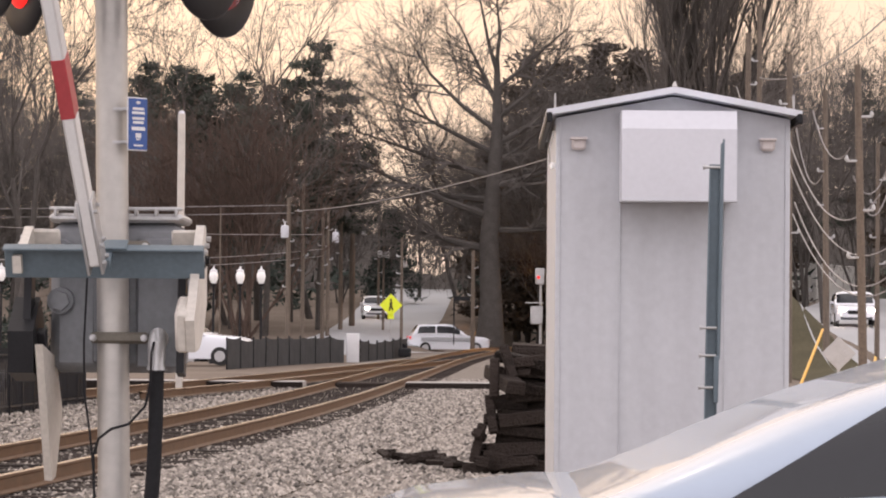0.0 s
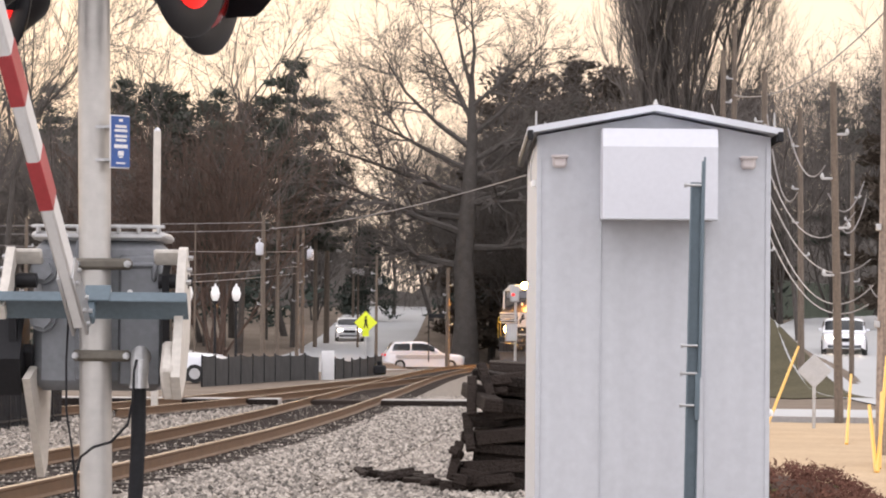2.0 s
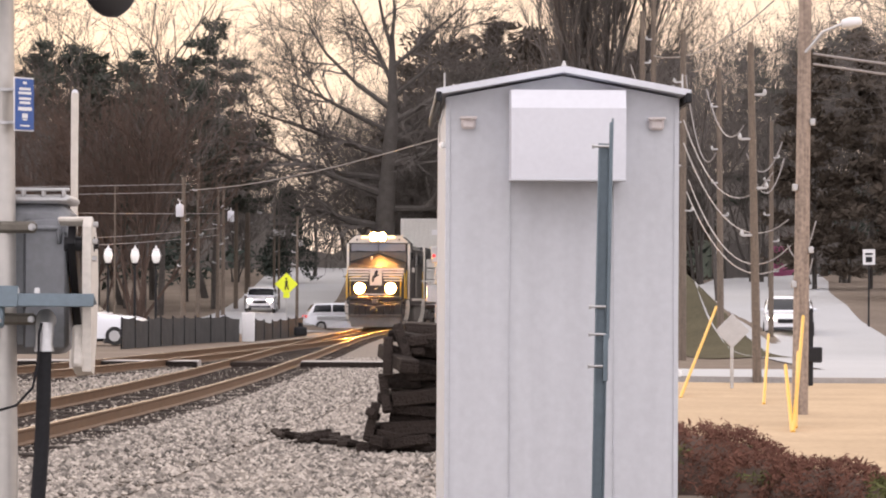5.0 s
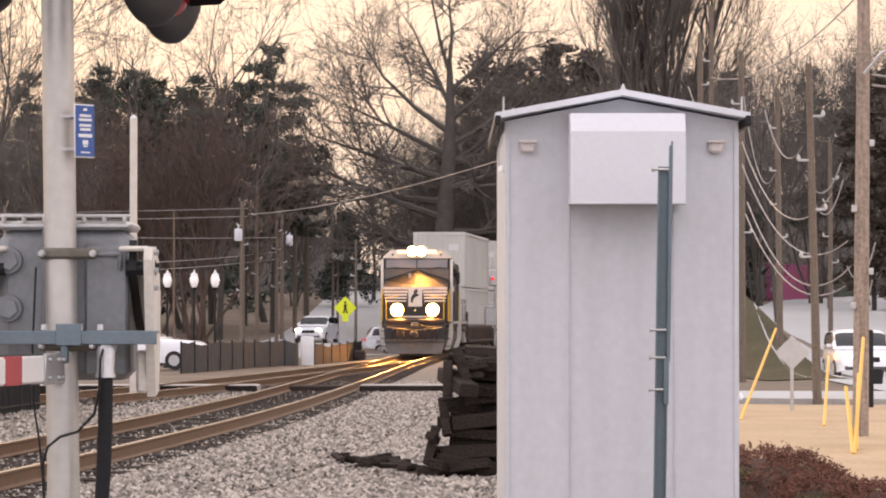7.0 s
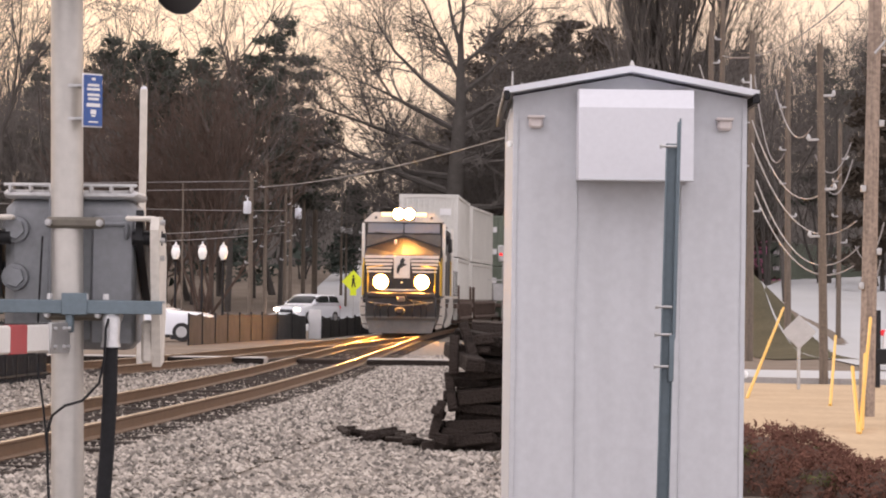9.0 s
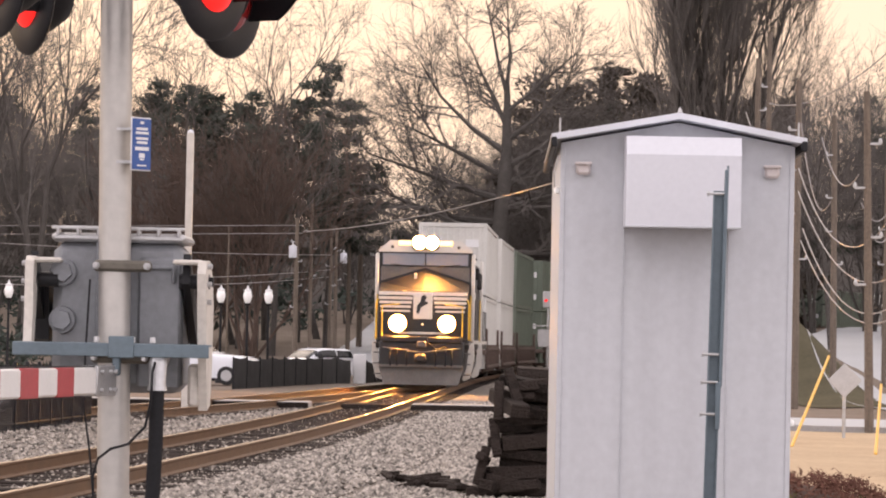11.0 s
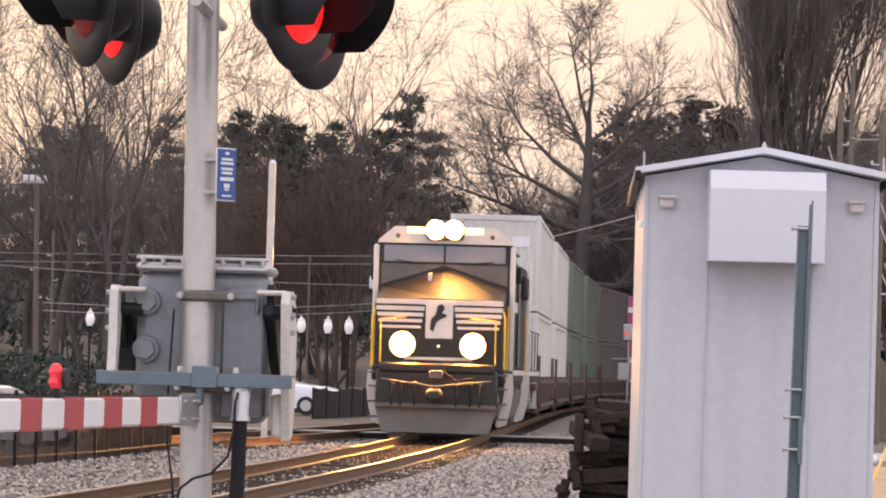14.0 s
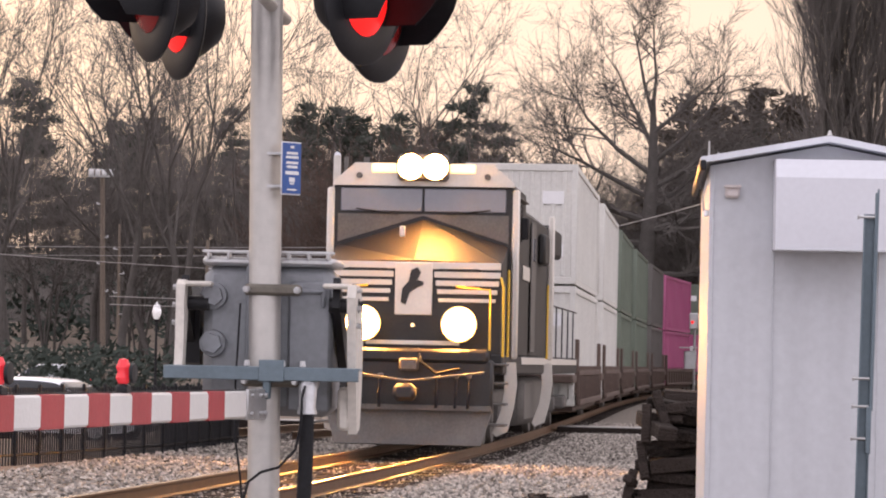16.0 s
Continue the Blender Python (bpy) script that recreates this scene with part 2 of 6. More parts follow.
# ---- mesh tools ----
class MB:
    """Collects faces for one mesh."""

    def __init__(self):
        self.v, self.f = [], []

    def add(self, verts, faces, m=None):
        o = len(self.v)
        if m is not None:
            verts = [tuple(m @ Vector(p)) for p in verts]
        self.v += [tuple(p) for p in verts]
        self.f += [tuple(i + o for i in q) for q in faces]
        return self

    def box(self, c, s, bev=0.0, m=None):
        hx, hy, hz = (k / 2 for k in s)
        bev = min(bev, 0.49 * min(s))
        tr = Matrix.Translation(c)
        if m is not None:
            tr = tr @ m
        if bev <= 0:
            v = [(x, y, z) for x in (-hx, hx) for y in (-hy, hy) for z in (-hz, hz)]
            return self.add(v, [(0, 1, 3, 2), (4, 6, 7, 5), (0, 4, 5, 1), (2, 3, 7, 6), (0, 2, 6, 4), (1, 5, 7, 3)], tr)
        v, idx = [], {}
        for x in (-1, 1):
            for y in (-1, 1):
                for z in (-1, 1):
                    for a in range(3):
                        p = [x * (hx - bev), y * (hy - bev), z * (hz - bev)]
                        p[a] = (x * hx, y * hy, z * hz)[a]
                        idx[x, y, z, a] = len(v)
                        v.append(p)
        f = []
        for a in range(3):
            b, c2 = (a + 1) % 3, (a + 2) % 3
            for s_ in (-1, 1):
                q = []
                for sb, sc in ((-1, -1), (1, -1), (1, 1), (-1, 1)):
                    k = [0, 0, 0]
                    k[a], k[b], k[c2] = s_, sb, sc
                    q.append(idx[(*k, a)])
                f.append(q if s_ > 0 else q[::-1])
            for sb in (-1, 1):
                for sc in (-1, 1):
                    k0, k1 = [0, 0, 0], [0, 0, 0]
                    k0[a], k0[b], k0[c2] = -1, sb, sc
                    k1[a], k1[b], k1[c2] = 1, sb, sc
                    q = [idx[(*k0, b)], idx[(*k1, b)], idx[(*k1, c2)], idx[(*k0, c2)]]
                    f.append(q)
        for x in (-1, 1):
            for y in (-1, 1):
                for z in (-1, 1):
                    f.append([idx[x, y, z, 0], idx[x, y, z, 1], idx[x, y, z, 2]])
        return self.add(v, f, tr)

    def cyl(self, p0, p1, r0, r1=None, n=12, cap=True):
        r1 = r0 if r1 is None else r1
        p0, p1 = Vector(p0), Vector(p1)
        d = (p1 - p0)
        if d.length < 1e-9:
            return self
        d.normalize()
        a = d.orthogonal().normalized()
        b = d.cross(a)
        v = []
        for p, r in ((p0, r0), (p1, r1)):
            for i in range(n):
                w = 2 * math.pi * i / n
                v.append(p + a * (r * math.cos(w)) + b * (r * math.sin(w)))
        f = [(i, (i + 1) % n, n + (i + 1) % n, n + i) for i in range(n)]
        if cap:
            f += [tuple(range(n))[::-1], tuple(range(n, 2 * n))]
        return self.add(v, f)

    def tube(self, pts, r, n=6):
        P_ = [Vector(p) for p in pts]
        m = len(P_)
        a = (P_[1] - P_[0]).orthogonal().normalized()
        v = []
        for i, p in enumerate(P_):
            d = (P_[min(i + 1, m - 1)] - P_[max(i - 1, 0)]).normalized()
            a = (a - d * a.dot(d)).normalized()
            b = d.cross(a)
            q = r[i] if isinstance(r, (list, tuple)) else r
            v += [p + a * (q * math.cos(6.28319 * k / n)) + b * (q * math.sin(6.28319 * k / n)) for k in range(n)]
        f = [(i * n + k, i * n + (k + 1) % n, (i + 1) * n + (k + 1) % n, (i + 1) * n + k) for i in range(m - 1) for k in range(n)]
        f += [tuple(range(n))[::-1], tuple(range((m - 1) * n, m * n))]
        return self.add(v, f)

    def prism(self, poly, depth, m=None):
        """poly in the local xz plane, from y = 0 to y = depth."""
        n = len(poly)
        v = [(x, 0, z) for x, z in poly] + [(x, depth, z) for x, z in poly]
        f = [tuple(range(n)), tuple(range(n, 2 * n))[::-1]]
        f += [(i, n + i, n + (i + 1) % n, (i + 1) % n) for i in range(n)]
        return self.add(v, f, m)

    def lathe(self, prof, m=None, n=16):
        v, f = [], []
        for r, z in prof:
            for i in range(n):
                w = 2 * math.pi * i / n
                v.append((r * math.cos(w), r * math.sin(w), z))
        for k in range(len(prof) - 1):
            for i in range(n):
                j = (i + 1) % n
                f.append((k * n + i, k * n + j, (k + 1) * n + j, (k + 1) * n + i))
        f += [tuple(range(n))[::-1], tuple(range((len(prof) - 1) * n, len(prof) * n))]
        return self.add(v, f, m)

    def mesh(self, name, material, smooth=40):
        me = bpy.data.meshes.new(name)
        me.from_pydata(self.v, [], self.f)
        if material:
            me.materials.append(material)
        if len(self.f) < 60000:
            bm = bmesh.new()
            bm.from_mesh(me)
            bmesh.ops.recalc_face_normals(bm, faces=bm.faces)
            bm.to_mesh(me)
            bm.free()
        if smooth:
            me.shade_smooth()
            me.set_sharp_from_angle(angle=radians(smooth))
        return me


def part(name, mb, material, parent=None, label="", smooth=40):
    ob = new(name, mb.mesh(name, material, smooth))
    if parent is not None:
        ob.parent = parent
    if label:
        tagged(ob, label)
    return ob


def thing(name, label, category, m=None, group="", kind=""):
    ob = new(name)
    ob.empty_display_size = 0.1
    if m is not None:
        ob.matrix_world = m
    return tagged(ob, label, category, group, kind)


def sstep(a, b, x):
    t = np.clip((x - a) / (b - a), 0, 1)
    return t * t * (3 - 2 * t)


# ---- the lie of the land and of the track ----
TY = [-60, 0, 20, 35, 50, 64, 84, 100, 120, 139, 160, 170, 178, 186, 194, 204, 230, 270, 330, 420]
TX = [-22, -8.0, -5.75, -4.6, -3.70, -3.15, -2.65, -2.30, -1.85, -1.25, -0.30, 0.15, 1.25, 2.95, 5.2, 8.4, 17.5, 33.0, 59.0, 104.0]
ty_fine = np.linspace(-60, 420, 1921)
tx_fine = np.interp(ty_fine, TY, TX)
kern = np.hanning(61) / np.hanning(61).sum()
tx_fine = np.convolve(np.pad(tx_fine, 30, mode="edge"), kern, mode="valid")
ts_fine = np.concatenate([[0], np.cumsum(np.hypot(np.diff(tx_fine), np.diff(ty_fine)))])
TRACK_LEN = ts_fine[-1]


def track_x(y):
    return np.interp(y, ty_fine, tx_fine)


def track_at(s):
    return np.interp(s, ts_fine, tx_fine), np.interp(s, ts_fine, ty_fine)


def height(x, y):
    """Ground height: a level strip along the track, a hill with a street on either side."""
    x, y = np.asarray(x, float), np.asarray(y, float)
    left = np.interp(y, [-200, 124, 136, 153, 158, 163, 175, 185, 200, 215, 260, 320, 500, 900], [-.22, -.22, -.7, -.7, -.5, -.3, .0, .28, .82, 1.5, 3.7, 5.5, 7, 8])
    right = np.interp(y, [-200, 90, 102, 111, 122, 132, 142, 160, 200, 260, 500, 900], [-.24, -.25, -.55, -.45, .15, .6, 1.25, 1.9, 2.7, 3.9, 7, 8])
    tx = track_x(np.clip(y, -60, 420))
    wl_ = sstep(-3.2, -6.0, x - np.maximum(tx * 0.4, 0)) 
    wr_ = sstep(7, 11, x - tx)
    z = -0.22 + wl_ * (left + .22) + wr_ * (right + .22)
    z = z - .34 * sstep(-9.0, -10.6, x) * sstep(60, 66, y) * sstep(92, 84, y)      # sunken car park
    z = z - .5 * np.exp(-((x + 3.0) / 2.6) ** 2 - ((y - 190) / 9) ** 2)      # dip in the street before the hill
    z = z + 2.6 * np.exp(-((x - 11.0) / 1.9) ** 2 - ((y - 128) / 20) ** 2)
    return z


# ---- ground, roads ----
def ground_sheet():
    ys = np.concatenate([[-3000, -1500, -600, -250, -100], np.arange(-40, 331, 1.5), [345, 370, 400, 450, 520, 650, 900, 1500, 2500, 4000]])
    xs = np.concatenate([[-3000, -1500, -700, -350, -180, -110, -75], np.arange(-54, 61, 1.5), [75, 100, 140, 200, 350, 700, 1500, 3000]])
    X, Y = np.meshgrid(xs, ys)
    Z = height(X, Y)
    mb = MB()
    mb.v = list(zip(X.ravel().tolist(), Y.ravel().tolist(), Z.ravel().tolist()))
    nx = len(xs)
    mb.f = [(j * nx + i, j * nx + i + 1, (j + 1) * nx + i + 1, (j + 1) * nx + i) for j in range(len(ys) - 1) for i in range(nx - 1)]
    tagged(part("ground", mb, M["ground"], smooth=80), "dry winter earth and leaf litter around the tracks", "ground", kind="structure")


def ribbon(name, line, width, material, label, category, lift=0.03, thick=0.0, step=1.5, across=6, edge=0.0):
    """A strip laid over the ground along a line of (x, y)."""
    pts = []
    for (x0, y0), (x1, y1) in zip(line, line[1:]):
        k = max(1, int(math.hypot(x1 - x0, y1 - y0) / step))
        pts += [(x0 + (x1 - x0) * i / k, y0 + (y1 - y0) * i / k) for i in range(k)]
    pts.append(line[-1])
    P_ = np.array(pts)
    for _ in range(6):
        P_[1:-1] = (P_[:-2] + 2 * P_[1:-1] + P_[2:]) / 4
    T_ = np.gradient(P_, axis=0)
    T_ /= np.linalg.norm(T_, axis=1)[:, None]
    N_ = np.stack([-T_[:, 1], T_[:, 0]], 1)
    mb = MB()
    n = across + 1
    for i, (p, q) in enumerate(zip(P_, N_)):
        for k in range(n):
            u = (k / across - 0.5) * width * (1 + (edge * noise.noise((p[0] * .7, p[1] * .7, 3.0)) if k in (0, across) else 0))
            x, y = p + q * u
            mb.v.append((x, y, float(height(x, y)) + lift))
    m = len(P_)
    mb.f = [(i * n + k, i * n + k + 1, (i + 1) * n + k + 1, (i + 1) * n + k) for i in range(m - 1) for k in range(across)]
    if thick:
        o = len(mb.v)
        mb.v += [(x, y, z - thick) for x, y, z in mb.v[:o]]
        for i in range(m - 1):
            for k in (0, across):
                a, b = i * n + k, (i + 1) * n + k
                mb.f.append((a, b, b + o, a + o))
        for i in (0, m - 1):
            for k in range(across):
                a, b = i * n + k, i * n + k + 1
                mb.f.append((a, b, b + o, a + o))
    return tagged(part(name, mb, material, smooth=50), label, category, kind="structure")


ground_sheet()
ribbon("road_west", [(-5.9, 330), (-6.0, 260), (-6.3, 215), (-7.0, 190), (-9.0, 170), (-13, 156), (-22, 148), (-50, 144)], 6.4, M["asphalt"], "pale worn asphalt street coming down a hill", "road")
ribbon("road_cross", [(-3.4, 168), (-10, 163), (-20, 160)], 5.0, M["asphalt"], "pale asphalt street behind the fence", "road", 0.024)
ribbon("road_east", [(36, 330), (31.4, 262), (24, 200), (18.5, 160), (16.2, 135), (14.9, 115), (14.3, 95), (14.2, 72)], 7.2, M["asphalt"], "pale worn asphalt side street on a slope", "road", 0.03)
ribbon("road_south", [(5.5, 71.5), (12, 71.0), (60, 69.0)], 11.0, M["asphalt"], "pale asphalt street along the kerb", "road", 0.045)
ribbon("kerb", [(5.0, 65.6), (12, 64.6), (60, 62.0)], 0.34, M["concrete"], "pale concrete kerb along the street", "kerb", 0.13, 0.16, across=2)
ribbon("grass_verge", [(10.6, 30), (10.2, 45), (10.2, 64.8)], 15.0, M["grass"], "dry tan winter grass beside the kerb", "grass", 0.02, across=14, edge=.02)
ribbon("grass_bank", [(10.9, 92), (11.0, 120), (12.5, 160)], 3.0, M["green"], "green and brown grassy bank below the trees", "grass", 0.03, across=6)
ribbon("crossing_street", [(-60, 6), (-10, 6.0), (10, 6.0), (60, 6.0)], 9.0, M["asphalt"], "asphalt street over the level crossing", "road", 0.16, 0.2)


# ---- track ----
def rail_line(name, x_of, y0, y1, side, parent, z=0.0):
    prof_base = [(-.07, -.17), (.07, -.17), (.07, -.158), (.012, -.14), (.012, -.045), (.036, -.03), (.036, -.006), (-.036, -.006), (-.036, -.03), (-.012, -.045), (-.012, -.14), (-.07, -.158)]
    prof_top = [(-.033, -.008), (.033, -.008), (.033, -.004), (.024, 0), (-.024, 0), (-.033, -.004)]
    out = []
    for nm, prof, mt in (("rail", prof_base, M["rail"]), ("rail_head", prof_top, M["railtop"])):
        mb = MB()
        ys = np.arange(y0, y1 + .1, 1.0)
        xs = np.array([x_of(v) for v in ys])
        dx = np.gradient(xs, ys)
        n = len(prof)
        for x, y, s in zip(xs, ys, dx):
            c = 1 / math.hypot(1, s)
            for u, w in prof:
                mb.v.append((x + (side * .7525 + u) * c, y - (side * .7525 + u) * s * c, z + w))
        mb.f = [(i * n + k, i * n + (k + 1) % n, (i + 1) * n + (k + 1) % n, (i + 1) * n + k) for i in range(len(ys) - 1) for k in range(n)]
        out.append(part(nm, mb, mt, parent if nm == "rail" else out[0], "rusty steel rail" if nm == "rail" else "polished rail head", smooth=30))
    return out


def siding_x(y):
    return track_x(y) - np.interp(y, [40, 60, 75, 90, 105, 118, 126], [6.4, 4.4, 3.0, 1.95, 1.0, 0.3, 0.0])


def track(name, x_of, y0, y1, label, tie_to):
    tr = thing(name, label, "railway track", kind="structure")
    for side in (-1, 1):
        rail_line("rail", x_of, y0, y1, side, tr)
    rng = random.Random(4)
    tie = MB().box((0, 0, 0), (2.6, .23, .18), .012).mesh("tie", M["tie"], 0)
    y, count = y0 + .3, 0
    while y < tie_to and count < 300:
        o = new("tie", tie)
        o.parent = tr
        s = float(x_of(y + .5) - x_of(y - .5))
        o.matrix_basis = pose(float(x_of(y)), y, -.262 + rng.uniform(-.008, .008), 0, 0, -math.degrees(math.atan(s)) + rng.uniform(-1, 1))
        y += .53 + rng.uniform(-.03, .03)
        count += 1
    return tr


track("railway_track", track_x, 16, 330, "rusty main track curving away on wooden ties", 172)
track("side_track", siding_x, 62, 125, "rusty siding joining the main track", 125)


def ballast_bed():
    mb = MB()
    ys = np.arange(-20, 330, 1.0)
    offs = [(-5.6, -.26), (-4.2, -.21), (-2.3, -.2), (-1.6, -.19), (1.6, -.19), (2.3, -.2), (3.2, -.21), (5.0, -.215), (6.6, -.27)]
    n = len(offs)
    for y in ys:
        x = float(track_x(y))
        k = float(np.interp(y, [0, 60, 110, 140], [1, 1, .8, .6]))
        for u, z in offs:
            mb.v.append((x + u * k, y, z + .012 * noise.noise((x + u, y * .8, 0))))
    mb.f = [(i * n + k, i * n + k + 1, (i + 1) * n + k + 1, (i + 1) * n + k) for i in range(len(ys) - 1) for k in range(n - 1)]
    tagged(part("ballast_bed", mb, M["ballast"], smooth=60), "bed of grey crushed stone ballast", "gravel", kind="structure")


def stones():
    rng = np.random.RandomState(7)
    N = 66000
    y = 21 + 68 * rng.rand(N) ** 1.5
    x = track_x(y) + np.where(rng.rand(N) < .72, rng.uniform(.75, 6.3, N), rng.uniform(-4.5, .75, N))
    keep = ~((x > 0.2) & (y < 19)) & (x < 1.6)
    x, y = x[keep], y[keep]
    N = len(x)
    base = np.array([(1, 0, 0), (0, 1, 0), (-1, 0, 0), (0, -1, 0), (0, 0, 1), (0, 0, -1)], float)
    r = rng.uniform(.018, .042, N)
    V = base[None] * (1 + .35 * rng.uniform(-1, 1, (N, 6, 3))) + .25 * rng.uniform(-1, 1, (N, 6, 3))
    a = rng.uniform(0, 6.28, N)
    c, s = np.cos(a)[:, None], np.sin(a)[:, None]
    V = np.stack([V[:, :, 0] * c - V[:, :, 1] * s, V[:, :, 0] * s + V[:, :, 1] * c, V[:, :, 2] * .75], 2) * r[:, None, None]
    off = x - track_x(y)
    z = np.where(np.abs(off) < 1.6, -.205, np.where(off > 3.2, -.22, -.195)) + r * .3
    V += np.stack([x, y, z], 1)[:, None]
    F = np.array([(0, 1, 4), (1, 2, 4), (2, 3, 4), (3, 0, 4), (1, 0, 5), (2, 1, 5), (3, 2, 5), (0, 3, 5)])
    F = (F[None] + 6 * np.arange(N)[:, None, None]).reshape(-1, 3)
    me = bpy.data.meshes.new("ballast_stones")
    me.from_pydata(V.reshape(-1, 3).tolist(), [], F.tolist())
    m = mat("loose_stone", (0.42, 0.375, 0.325), 0.9, 0, 0.3, 9, 30, 0.3, 0.02)
    nn, ll = m.node_tree.nodes, m.node_tree.links
    geo = nn.new("ShaderNodeNewGeometry")
    hv = nn.new("ShaderNodeMapRange")
    hv.inputs["To Min"].default_value, hv.inputs["To Max"].default_value = 0.18, 1.30
    ll.new(geo.outputs["Random Per Island"], hv.inputs["Value"])
    mx = nn.new("ShaderNodeMix")
    mx.data_type, mx.blend_type = "RGBA", "MULTIPLY"
    mx.inputs["Factor"].default_value = 1
    b = nn["Principled BSDF"]
    ll.new(b.inputs["Base Color"].links[0].from_socket, mx.inputs["A"])
    ll.new(hv.outputs[0], mx.inputs["B"])
    ll.new(mx.outputs["Result"], b.inputs["Base Color"])
    me.materials.append(m)
    tagged(new("ballast_stones", me), "loose grey and brown crushed stones along the rails", "gravel", kind="stuff")


ballast_bed()
stones()


def crossing_slab():
    th = thing("crossing_panel", "weathered concrete crossing panel with a dark strip for its shaded front, across the tracks", "crossing panel", kind="structure")
    for x0, x1 in ((-11.5, -4.35), (-1.95, 0.9)):
        part("panel", MB().box(((x0 + x1) / 2, 76.2, -.12), (x1 - x0, 1.5, .16), .02), M["concrete"], th)
        # shade on the panel's front face, put in as a near-black strip
        part("timber_edge", MB().box(((x0 + x1) / 2, 75.34, -.15), (x1 - x0, .2, .20), .02), M["tie"], th, "dark strip for the panel's shaded front face")
    part("centre_panel", MB().box((-2.97, 76.2, -.13), (1.25, 1.5, .14), .02), M["tie"], th, "dark timber panel between the rails")


crossing_slab()


# ---- equipment house ----
def shed():
    y0, x0, x1, zb, ze = 15.9, 0.305, 1.46, -.2, 2.40
    xm, zp = (x0 + x1) / 2, 2.52
    th = thing("equipment_house", "pale lilac-grey metal railway equipment house with a low gable roof", "shed")
    part("plinth", MB().box((xm, y0 + 1.2, -.14), (1.3, 2.5, .2), .02), M["concrete"], th, "concrete footing")
    mb = MB()
    mb.prism([(x0, zb + .16), (x1, zb + .16), (x1, ze), (xm, zp - .01), (x0, ze)], 2.3, pose(0, y0, 0))
    part("wall", mb, M["shed"], th, "pale lilac-grey painted sheet steel wall", smooth=0)
    for k in (x0 + .012, x0 + .32, x1 - .32, x1 - .012):
        part("corner_trim" if k in (x0 + .012, x1 - .012) else "seam", MB().box((k, y0 - .004, (zb + .16 + ze) / 2), (.024 if abs(k - xm) > .5 else .006, .008, ze - zb - .2), .002), M["shed"], th)
    for sgn in (-1, 1):
        xe, xr = xm + sgn * .625, xm
        poly = [(xr, zp), (xe, 2.405), (xe, 2.435), (xr, zp + .03)]
        part("roof_panel", MB().prism(poly, 2.5, pose(0, y0 - .14, 0)), M["shed_white"], th, "thin painted steel roof panel", smooth=0)
        part("eave_trim", MB().box((xe - sgn * .012, y0 + 1.1, 2.395), (.03, 2.5, .05), .006), M["dark"], th, "dark eave edge")
        part("vent_cap", MB().box((xm + sgn * .465, y0 - .02, 2.272), (.072, .05, .06), .012).box((xm + sgn * .465, y0 - .035, 2.297), (.084, .07, .014), .004), M["vent"], th, "small square vent cap")
        part("roof_pin", MB().cyl((xe - sgn * .04, y0 - .1, 2.42), (xe - sgn * .04, y0 - .1, 2.515), .006, .004, 6), M["galv"], th)
        part("roof_stud", MB().cyl((xe - sgn * .085, y0 - .1, 2.42), (xe - sgn * .085, y0 - .1, 2.46), .005, .005, 6), M["galv"], th)
    part("ridge_finial", MB().cyl((xm, y0 - .13, 2.55), (xm, y0 - .13, 2.575), .014, .004, 8), M["galv"], th)
    hood = part("vent_hood", MB().prism([(0, 1.985), (-.34, 1.985), (-.34, 2.33), (-.30, 2.42), (0, 2.425)], .556, Matrix.Translation((xm + .013 - .278, y0 - .005, 0)) @ Matrix(((0, 1, 0, 0), (1, 0, 0, 0), (0, 0, 1, 0), (0, 0, 0, 1)))), M["shed_white"], th, "white sheet metal ventilation hood with a sloped top", smooth=0)
    part("hood_flange", MB().box((xm + .013, y0 - .33, 1.982), (.56, .035, .012), .003), M["shed"], hood)
    part("side_lamp", MB().lathe([(.0, 0), (.012, .004), (.016, .02), (.01, .034), (0, .036)], Matrix.Translation((x0 - .014, y0 + .1, 2.15)), 10), M["lampglass"], th, "small pale marker lamp")
    part("side_conduit", MB().tube([(x0 - .01, y0 + .06, 2.34), (x0 - .03, y0 + .06, 2.26), (x0 - .028, y0 + .06, 2.18)], .004, 6), M["galv"], th)
    part("side_lamp", MB().lathe([(.0, 0), (.012, .004), (.016, .02), (.01, .034), (0, .036)], Matrix.Translation((x1 + .014, y0 + .1, 1.02)), 10), M["lampglass"], th, "small pale marker lamp")


shed()


def sign_post():
    x, y = 1.005, 15.15
    th = thing("sign_post", "blue-grey steel channel post with bolts beside the equipment house", "post")
    lean = pose(x, y, -.22, 0, .9, 0)
    mb = MB()
    for c, s in (((-.026, 0, 1.18), (.007, .03, 2.36)), ((0, .014, 1.18), (.056, .006, 2.36)), ((.026, 0, 1.18), (.007, .03, 2.36))):
        mb.box(c, s, .002)
    ch = part("channel", mb, M["bluegrey"], th)
    ch.matrix_basis = lean
    sp = part("splice_bar", MB().box((.03, -.004, 1.95), (.018, .03, 1.02), .003).box((.035, -.004, 2.43), (.009, .02, .1), .003), M["bluegrey"], th)
    sp.matrix_basis = lean
    sp = part("splice_bar", MB().box((.022, -.012, 1.35), (.024, .02, .22), .003), M["bluegrey"], th)
    sp.matrix_basis = lean
    for z in (2.345, 1.59, 1.46, 1.31):
        b = part("bolt", MB().cyl((-.055, -.012, z), (.02, -.012, z), .007, .007, 8).cyl((-.06, -.012, z), (-.05, -.012, z), .012, .012, 6), M["galv"], th)
        b.matrix_basis = lean


sign_post()


